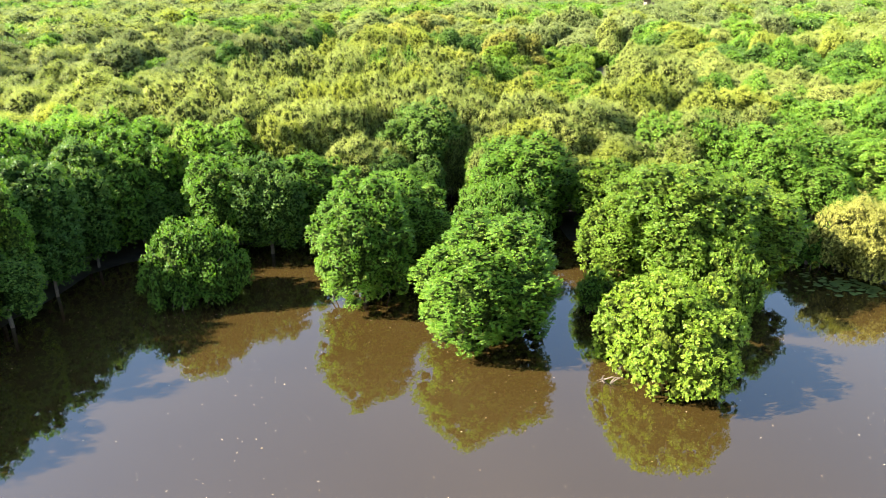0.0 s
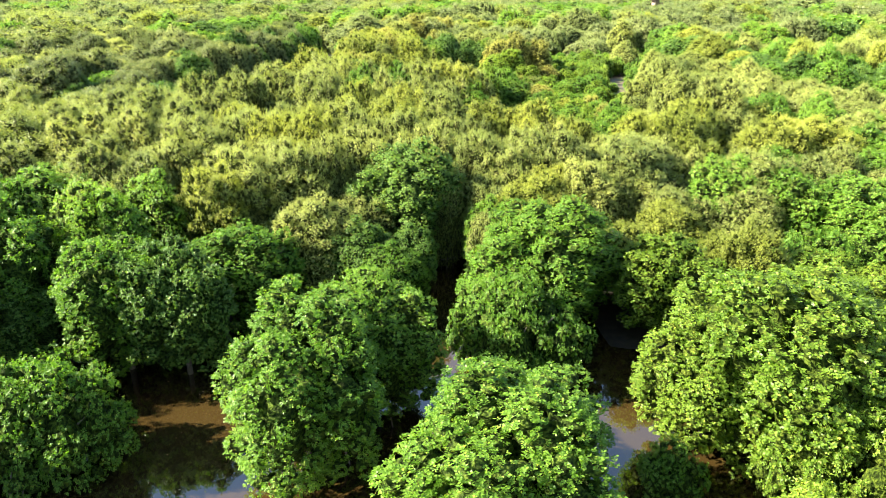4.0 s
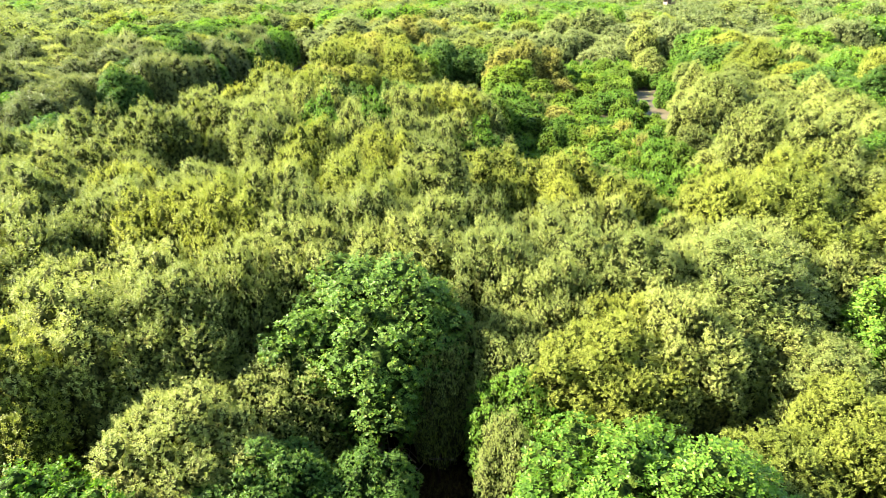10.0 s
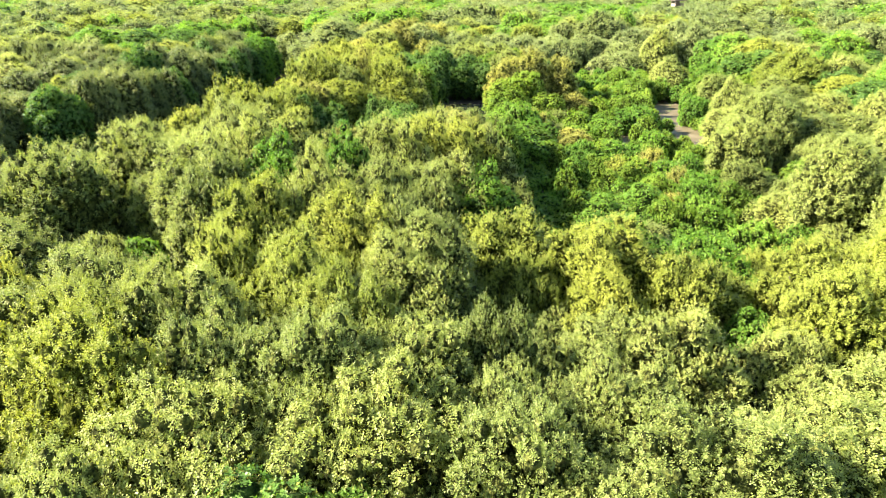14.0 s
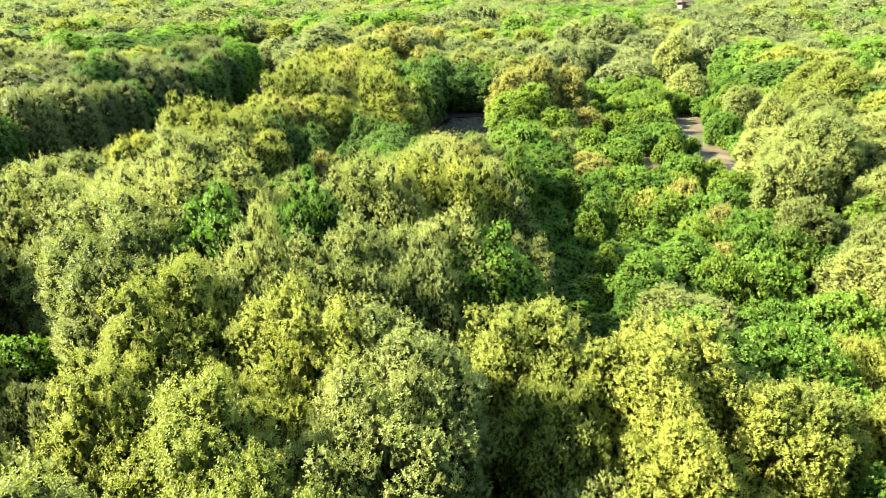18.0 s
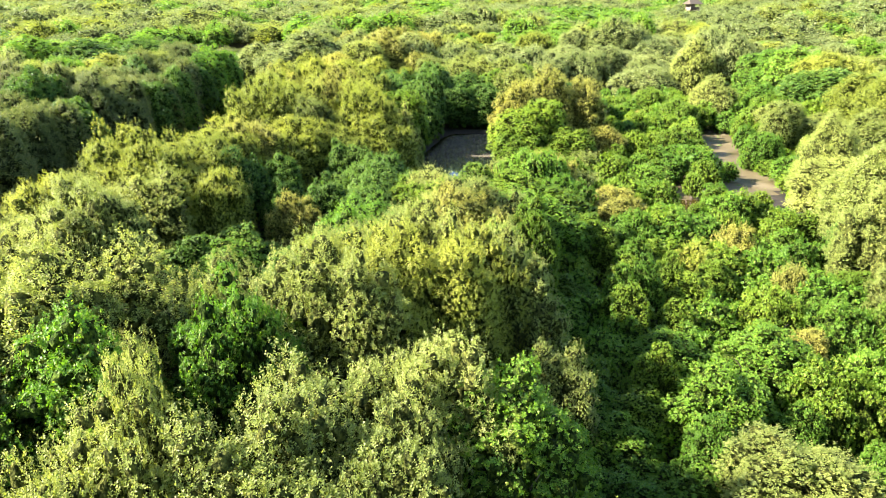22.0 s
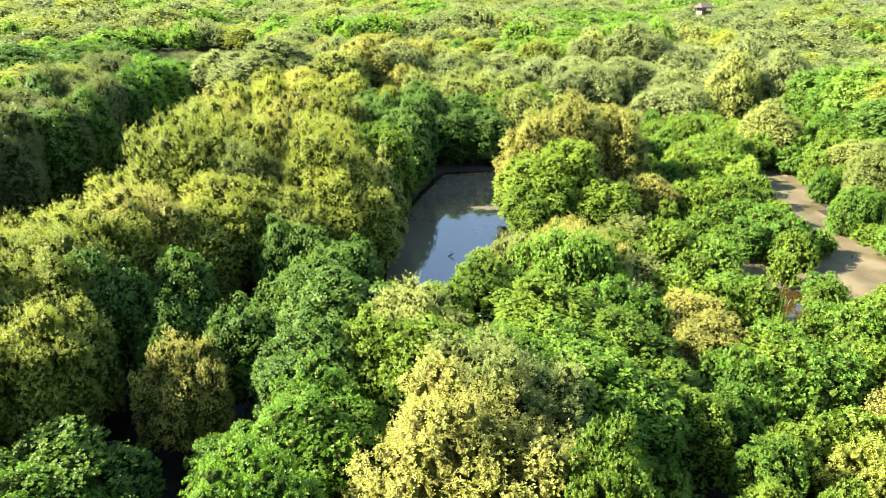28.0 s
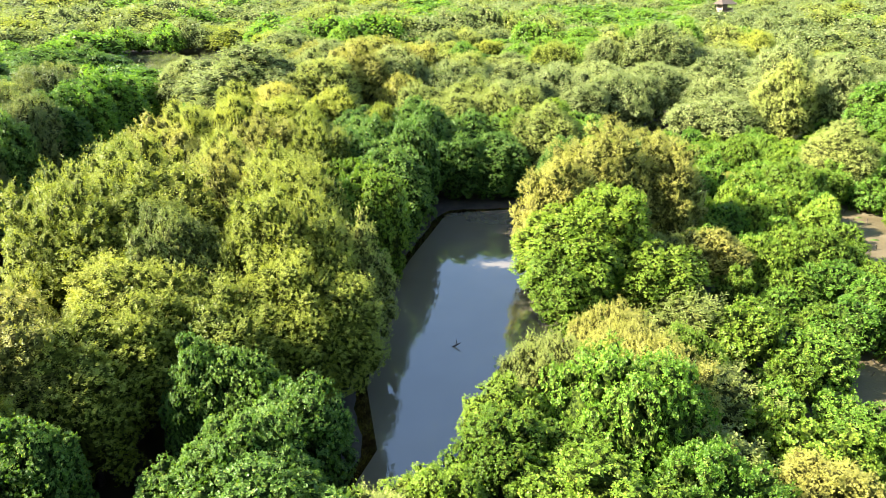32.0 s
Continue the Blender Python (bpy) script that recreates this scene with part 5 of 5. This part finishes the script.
plant(-23.4, 190.0, 7.4, 2.7, "G")
plant(15.9, 190.0, 8.0, 2.4, "L")
plant(30.4, 190.1, 3.0, 1.7, "L")
plant(-4.2, 190.3, 7.1, 2.9, "K")
plant(27.2, 190.6, 3.9, 1.4, "L")
plant(-38.6, 190.6, 11.9, 3.1, "D")
plant(-51.2, 191.0, 8.1, 2.5, "G")
plant(33.2, 191.4, 3.0, 1.5, "G")
plant(45.5, 191.4, 3.6, 1.6, "L")
plant(47.5, 191.5, 3.2, 1.5, "G")
plant(40.8, 191.8, 3.6, 1.4, "L")
plant(35.4, 191.8, 3.0, 1.2, "G")
plant(49.7, 191.8, 3.5, 1.5, "L")
plant(30.8, 192.5, 2.9, 1.4, "G")
plant(-34.1, 192.9, 11.2, 3.6, "G")
plant(34.2, 192.9, 3.0, 1.2, "L")
plant(38.7, 193.1, 3.1, 1.4, "L")
plant(51.8, 193.3, 3.3, 1.3, "G")
plant(41.9, 193.6, 3.5, 1.6, "L")
plant(48.5, 193.7, 3.8, 1.4, "L")
plant(23.7, 193.8, 3.1, 1.8, "L")
plant(28.7, 194.0, 2.8, 1.5, "G")
plant(25.7, 194.0, 3.3, 1.3, "L")
plant(45.4, 194.5, 2.8, 1.7, "L")
plant(30.5, 194.6, 3.7, 1.3, "G")
plant(40.1, 194.7, 3.8, 1.3, "G")
plant(-38.2, 194.9, 11.4, 3.1, "D")
plant(34.0, 196.0, 3.7, 1.5, "G")
plant(36.5, 196.0, 3.1, 1.3, "L")
plant(42.0, 196.1, 3.0, 1.5, "G")
plant(42.6, 198.3, 3.4, 1.2, "L")

# ---- the rest of the canopy, filled in between them ----
fill = random.Random(5)
cell = {}
for a, b, q in standing:
    cell.setdefault((int(a // 7), int(b // 7)), []).append((a, b, q))


def free(x, y, r, close):
    i, j = int(x // 7), int(y // 7)
    for u in range(i - 2, i + 3):
        for v in range(j - 2, j + 3):
            for a, b, q in cell.get((u, v), ()):
                if math.hypot(x - a, y - b) < close * (r + q):
                    return False
    return True


sites = []
y = 31.0
while y < 540:
    step = 3.7 if y < 195 else 4.6 if y < 320 else 7.0
    half = 0.66 * y + 20
    x = -half
    while x < half:
        sites.append((x + fill.uniform(-0.42, 0.42) * step, y + fill.uniform(-0.42, 0.42) * step, step))
        x += step
    y += step
sx_, sy_ = np.array([s[0] for s in sites]), np.array([s[1] for s in sites])
land = np.maximum.reduce([distance(CREEK, sx_, sy_) + 1.4, distance(POND, sx_, sy_) + 2.2, distance(CANAL, sx_, sy_) + 2.0, distance(FLAT, sx_, sy_) + 0.9,
                          distance(CLEARING, sx_, sy_) + 1.8, distance(FAR_MUD, sx_, sy_)])
low = distance(LOW_GREEN, sx_, sy_)
lane = np.full(sx_.shape, 99.0)
for line in LANES:
    for (ax, ay), (bx, by) in zip(line, line[1:]):
        k = np.clip(((sx_ - ax) * (bx - ax) + (sy_ - ay) * (by - ay)) / ((bx - ax) ** 2 + (by - ay) ** 2), 0, 1)
        lane = np.minimum(lane, np.hypot(sx_ - ax - k * (bx - ax), sy_ - ay - k * (by - ay)))
for (x, y, step), shut, green, beside in zip(sites, land, low, lane):
    near = reach_of(x, y, 8) < 90
    if shut > 0 or beside < 2.6 or (near and (y < 62 or y > 135 or green > -2 or abs(x) > 45 or (-16 < x < -3 and 102 < y < 126))) or any(math.hypot(x - a, y - b) < q + 1.8 for a, b, q in GAPS):
        continue
    swell = noise.noise((x * 0.032, y * 0.022, 1.0)) + 0.5 * noise.noise((x * 0.08, y * 0.07, 4.0))
    tint = noise.noise((x * 0.026, y * 0.020, 9.0)) + fill.uniform(-0.28, 0.28)
    if green > 0:
        h, r, kind = fill.uniform(3.3, 4.8) * (1.0 if y > 112 else 1.15), fill.uniform(1.9, 2.7), fill.choice("GLLLGL") if fill.random() < 0.94 else "P"
    else:
        h, r = 8.6 + 4.6 * swell + fill.uniform(-1.3, 1.3), fill.uniform(2.6, 4.8)
        h = max(4.2, min(h, 12.3))
        if y < 65:
            h, kind = min(h, 9.0), "G"
        else:
            # S past y 190: distance haze put into the leaf colour
            kind = ("S" if y > 190 and tint > 0.1 else "O") if tint > -0.05 else "Y" if tint > -0.2 else "G" if tint > -0.42 else "K"
            if -30 < x < 2 and 186 < y < 250:
                kind, h = fill.choice("PPYO"), h + 0.8
            if x > 14 and y > 79 and y < 105 and fill.random() < 0.6:
                kind = "G"
    # left of the canal most leaves are darkened, painting the grove's shade
    if x < -33 and 96 < y < 205 and green <= 0 and fill.random() < 0.7:
        kind = "D"
    # past y 200 most yellow-green also turns to the haze-paled green
    elif y > 200 and kind == "Y" and fill.random() < 0.7:
        kind = "S"
    if math.hypot(x - 101.0, y - 350.0) < 12:
        h = min(h, 8.5)
    if beside < 6.5:
        h = min(h, 5.5 + 0.25 * beside)
    if y > 195:
        r *= 1.35
    if y > 320:
        r *= 1.5
        h *= 1.05
    if near:
        h, r = fill.uniform(5.4, 7.2), fill.uniform(1.6, 2.1)
        if free(x, y, r, 0.60):
            plant(round(x, 2), round(y, 2), h, r, "O" if kind in "SO" else kind)
            cell.setdefault((int(x // 7), int(y // 7)), []).append((x, y, r))
        continue
    if not free(x, y, r, 0.66 if y > 195 else 0.58 if y > 150 else 0.5):
        continue
    plant(round(x, 2), round(y, 2), h, r, kind)
    cell.setdefault((int(x // 7), int(y // 7)), []).append((x, y, r))

# ---- the far woods, one mesh for each kind and distance ----
for (kind, detail), bits in wood_rest.items():
    verts, faces, which, n = [], [], [], 0
    for v, f, inner in bits:
        verts.append(v), faces.append(f + n)
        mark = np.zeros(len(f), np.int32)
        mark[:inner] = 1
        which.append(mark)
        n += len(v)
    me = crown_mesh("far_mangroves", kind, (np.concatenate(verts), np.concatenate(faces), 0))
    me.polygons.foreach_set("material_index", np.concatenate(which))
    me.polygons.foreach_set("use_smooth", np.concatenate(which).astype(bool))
    tagged(new("far_mangroves", me), f"{WORDS[kind][0]} mangrove canopy stretching into the distance", "woods", kind="stuff")

# ---- clearing beyond the canal: low, half-bare scrub on mud ----
scrub = random.Random(21)


def scrub_bush(name, label, mat, twigs, leaves, high, wide):
    """A low open bush: thin forked stems from one base, and some leaves on their ends."""
    root = new(name)
    verts, faces, lv, lf = [], [], [], []
    for i in range(twigs):
        a, d = scrub.uniform(0, 6.28), scrub.uniform(0.2, 1.0) * wide
        end = Vector((math.cos(a) * d, math.sin(a) * d, high * scrub.uniform(0.55, 1.0)))
        v, f = tube([(0, 0, 0), end * 0.5 + Vector((0, 0, 0.15 * high)), end], [0.05, 0.035, 0.012], 4)
        faces += [tuple(k + len(verts) for k in face) for face in f]
        verts += v
        for k in range(leaves):
            p = end * scrub.uniform(0.55, 1.05) + Vector((scrub.uniform(-.3, .3), scrub.uniform(-.3, .3), scrub.uniform(-.1, .3)))
            u = Vector((scrub.uniform(-1, 1), scrub.uniform(-1, 1), scrub.uniform(-.2, .6))).normalized() * 0.16
            w = u.cross(Vector((0, 0, 1))).normalized() * 0.07
            n = len(lv)
            lv += [p - u, p + w, p + u, p - w]
            lf.append((n, n + 1, n + 2, n + 3))
    mesh_object("stem_tangle", verts, faces, TWIG, root)
    if lf:
        mesh_object("foliage", lv, lf, mat, root)
    return tagged(root, label, "shrub", "scrub in the clearing")


low_scrub = scrub_bush("scrub_bush", "low yellowish scrub bush with thin grey stems", LEAF["D"], 40, 22, 2.2, 2.3)
bare_scrub = scrub_bush("bare_scrub", "leafless grey scrub of tangled dead stems", TWIG, 46, 0, 1.7, 2.0)
low_scrub.location, bare_scrub.location = (-36.0, 236.0, 0.15), (-31.0, 232.0, 0.15)
for i in range(330):
    x, y = scrub.uniform(-68, -26), scrub.uniform(214, 288)
    if distance(CLEARING, [x], [y])[0] < 0.5 or (y < 229 and x > -36):
        continue
    q = scrub.uniform(0.7, 1.3)
    copy_thing(bare_scrub if y < 244 and scrub.random() < 0.4 else low_scrub, pose(x, y, 0.15, 0, 0, scrub.uniform(0, 360)) @ Matrix.Diagonal((q, q, q * scrub.uniform(0.6, 1.1), 1)))

# ---- seedlings and weed on the mud flat ----
verts, faces, wv, wf = [], [], [], []
for i in range(260):
    x, y = scrub.uniform(22, 46), scrub.uniform(138, 178)
    if distance(FLAT, [x], [y])[0] < 0.2:
        continue
    if i % 3:
        v, f = tube([(x, y, 0.1), (x + scrub.uniform(-.06, .06), y, 0.3), (x + scrub.uniform(-.12, .12), y, scrub.uniform(0.45, 0.75))], [0.03, 0.026, 0.05], 4)
        faces += [tuple(k + len(verts) for k in face) for face in f]
        verts += v
    else:
        n, k = len(wv), 9
        rx, ry = scrub.uniform(0.25, 0.7), scrub.uniform(0.12, 0.3)
        wv += [Vector((x, y, 0.36))] + [Vector((x + math.cos(a * 6.2832 / k) * rx * scrub.uniform(.7, 1.2), y + math.sin(a * 6.2832 / k) * ry * scrub.uniform(.7, 1.2), 0.16)) for a in range(k)]
        wf += [(n, n + 1 + a, n + 1 + (a + 1) % k) for a in range(k)]
tagged(mesh_object("mangrove_seedlings", verts, faces, BARK), "upright bare mangrove seedlings stuck in the tidal mud", "seedlings", kind="stuff")
tagged(mesh_object("mud_weed", wv, wf, ALGAE), "dark clumps of weed and litter lying on the mud", "weed", kind="stuff")

# ---- algae on the creek beside the pale bush ----
verts, faces = [], []
for i in range(420):
    x, y = 32.5 + scrub.gauss(0, 2.6), 45.5 + scrub.gauss(0, 1.1)
    if distance(CREEK, [x], [y])[0] < 0.3:
        continue
    n, k = len(verts), 6
    q = scrub.uniform(0.10, 0.35)
    verts += [Vector((x + math.cos(a * 6.2832 / k) * q * scrub.uniform(.6, 1.3), y + math.sin(a * 6.2832 / k) * q * scrub.uniform(.4, .9), 0.012 + 0.01 * (i % 3))) for a in range(k)]
    faces.append(tuple(range(n, n + k)))
tagged(mesh_object("floating_algae", verts, faces, ALGAE), "green algae mat floating at the creek's edge", "algae", kind="stuff")

# ---- fallen pale branches over the water, at the first bush's foot and in the creek's inlet ----
def branch_heap(x, y, size, count, label):
    root = new("fallen_branch")
    root.location = (x, y, 0.05)
    for i in range(count):
        a, b = scrub.uniform(0, 6.28), scrub.uniform(0.15, 0.8)
        p, q = Vector((scrub.uniform(-.4, .4) * size, scrub.uniform(-.4, .4) * size, 0.0)), size * scrub.uniform(0.5, 1.1)
        e = p + Vector((math.cos(a) * q, math.sin(a) * q * 0.6, q * b))
        m = p.lerp(e, 0.5) + Vector((scrub.uniform(-.2, .2), 0, 0.15)) * size
        mesh_object("branch", *tube([p, m, e], [0.045, 0.03, 0.012], 5), BARK, root)
    return tagged(root, label, "branch")


branch_heap(9.2, 32.6, 0.8, 9, "pale dead branches sticking out under a mangrove bush")
branch_heap(-0.6, 66.6, 2.2, 16, "tangle of bare grey roots and branches at the inlet")

# ---- a small stilted shelter far off among the trees ----
hut = new("stilt_hut")
hut.location = (102.4, 358.6, 0)
hut.scale = (1.0, 1.0, 1.05)
hut.rotation_euler = (0, 0, 0.3)
for px in (-2.0, 2.0):
    for py in (-1.5, 1.5):
        mesh_object("post", *tube([(px, py, 0), (px, py, 6.0), (px, py, 11.3)], [0.12, 0.12, 0.10], 8), BOARD, hut)


def box(x0, y0, z0, x1, y1, z1):
    return [(x, y, z) for z in (z0, z1) for x, y in ((x0, y0), (x1, y0), (x1, y1), (x0, y1))], [(3, 2, 1, 0), (4, 5, 6, 7), (0, 1, 5, 4), (1, 2, 6, 5), (2, 3, 7, 6), (3, 0, 4, 7)]


mesh_object("floor_deck", *box(-2.3, -1.8, 8.6, 2.3, 1.8, 8.8), BOARD, hut)
mesh_object("back_wall", *box(-2.1, 1.45, 8.8, 2.1, 1.55, 11.0), BOARD, hut)
mesh_object("side_wall", *box(1.95, -1.4, 8.8, 2.05, 1.4, 9.8), BOARD, hut)
mesh_object("side_wall", *box(-2.05, -1.4, 8.8, -1.95, 1.4, 9.8), BOARD, hut)
mesh_object("roof", [(-3, -2.4, 11.0), (3, -2.4, 11.0), (3, 2.4, 11.0), (-3, 2.4, 11.0), (-1.8, 0, 12.5), (1.8, 0, 12.5), (-3, -2.4, 10.85), (3, -2.4, 10.85), (3, 2.4, 10.85), (-3, 2.4, 10.85)],
            [(0, 1, 5, 4), (1, 2, 5), (2, 3, 4, 5), (3, 0, 4), (6, 7, 1, 0), (7, 8, 2, 1), (8, 9, 3, 2), (9, 6, 0, 3), (9, 8, 7, 6)], THATCH, hut)
tagged(hut, "small dark-roofed wooden shelter on stilts above the trees", "hut")

# ---- pale leaves afloat on the creek ----
verts, faces = [], []
while len(faces) < 2200:
    x, y = scrub.uniform(-26, 34), scrub.uniform(13, 54)
    if distance(CREEK, [x], [y])[0] < 0.8 or noise.noise((x * 0.16, y * 0.22, 3.0)) + scrub.uniform(-0.5, 0.5) < -0.05:
        continue
    a, q, n = scrub.uniform(0, 6.28), scrub.uniform(0.03, 0.07), len(verts)
    u, w = Vector((math.cos(a), math.sin(a), 0)) * q, Vector((-math.sin(a), math.cos(a), 0)) * q * 0.45
    p = Vector((x, y, 0.008))
    verts += [p - u, p - u * 0.2 + w, p + u, p - u * 0.2 - w, p + Vector((0, 0, 0.012))]
    faces += [(n, n + 4, n + 1), (n + 1, n + 4, n + 2), (n + 2, n + 4, n + 3), (n + 3, n + 4, n)]
tagged(mesh_object("floating_leaves", verts, faces, DEBRIS), "pale fallen leaves scattered on the muddy water", "fallen leaves", kind="stuff")

# ---- a snag in the pond ----
snag = new("pond_snag")
snag.location = (4.2, 151.9, 0.0)
mesh_object("branch", *tube([(-0.35, 0.1, -0.1), (0.0, 0.0, 0.1), (0.3, -0.05, 0.32)], [0.05, 0.045, 0.02], 6), BARK, snag)
mesh_object("branch", *tube([(0.0, 0.0, 0.08), (0.05, 0.12, 0.25), (0.02, 0.2, 0.42)], [0.035, 0.025, 0.012], 6), BARK, snag)
tagged(snag, "dark broken branch sticking out of the silty pond", "branch")
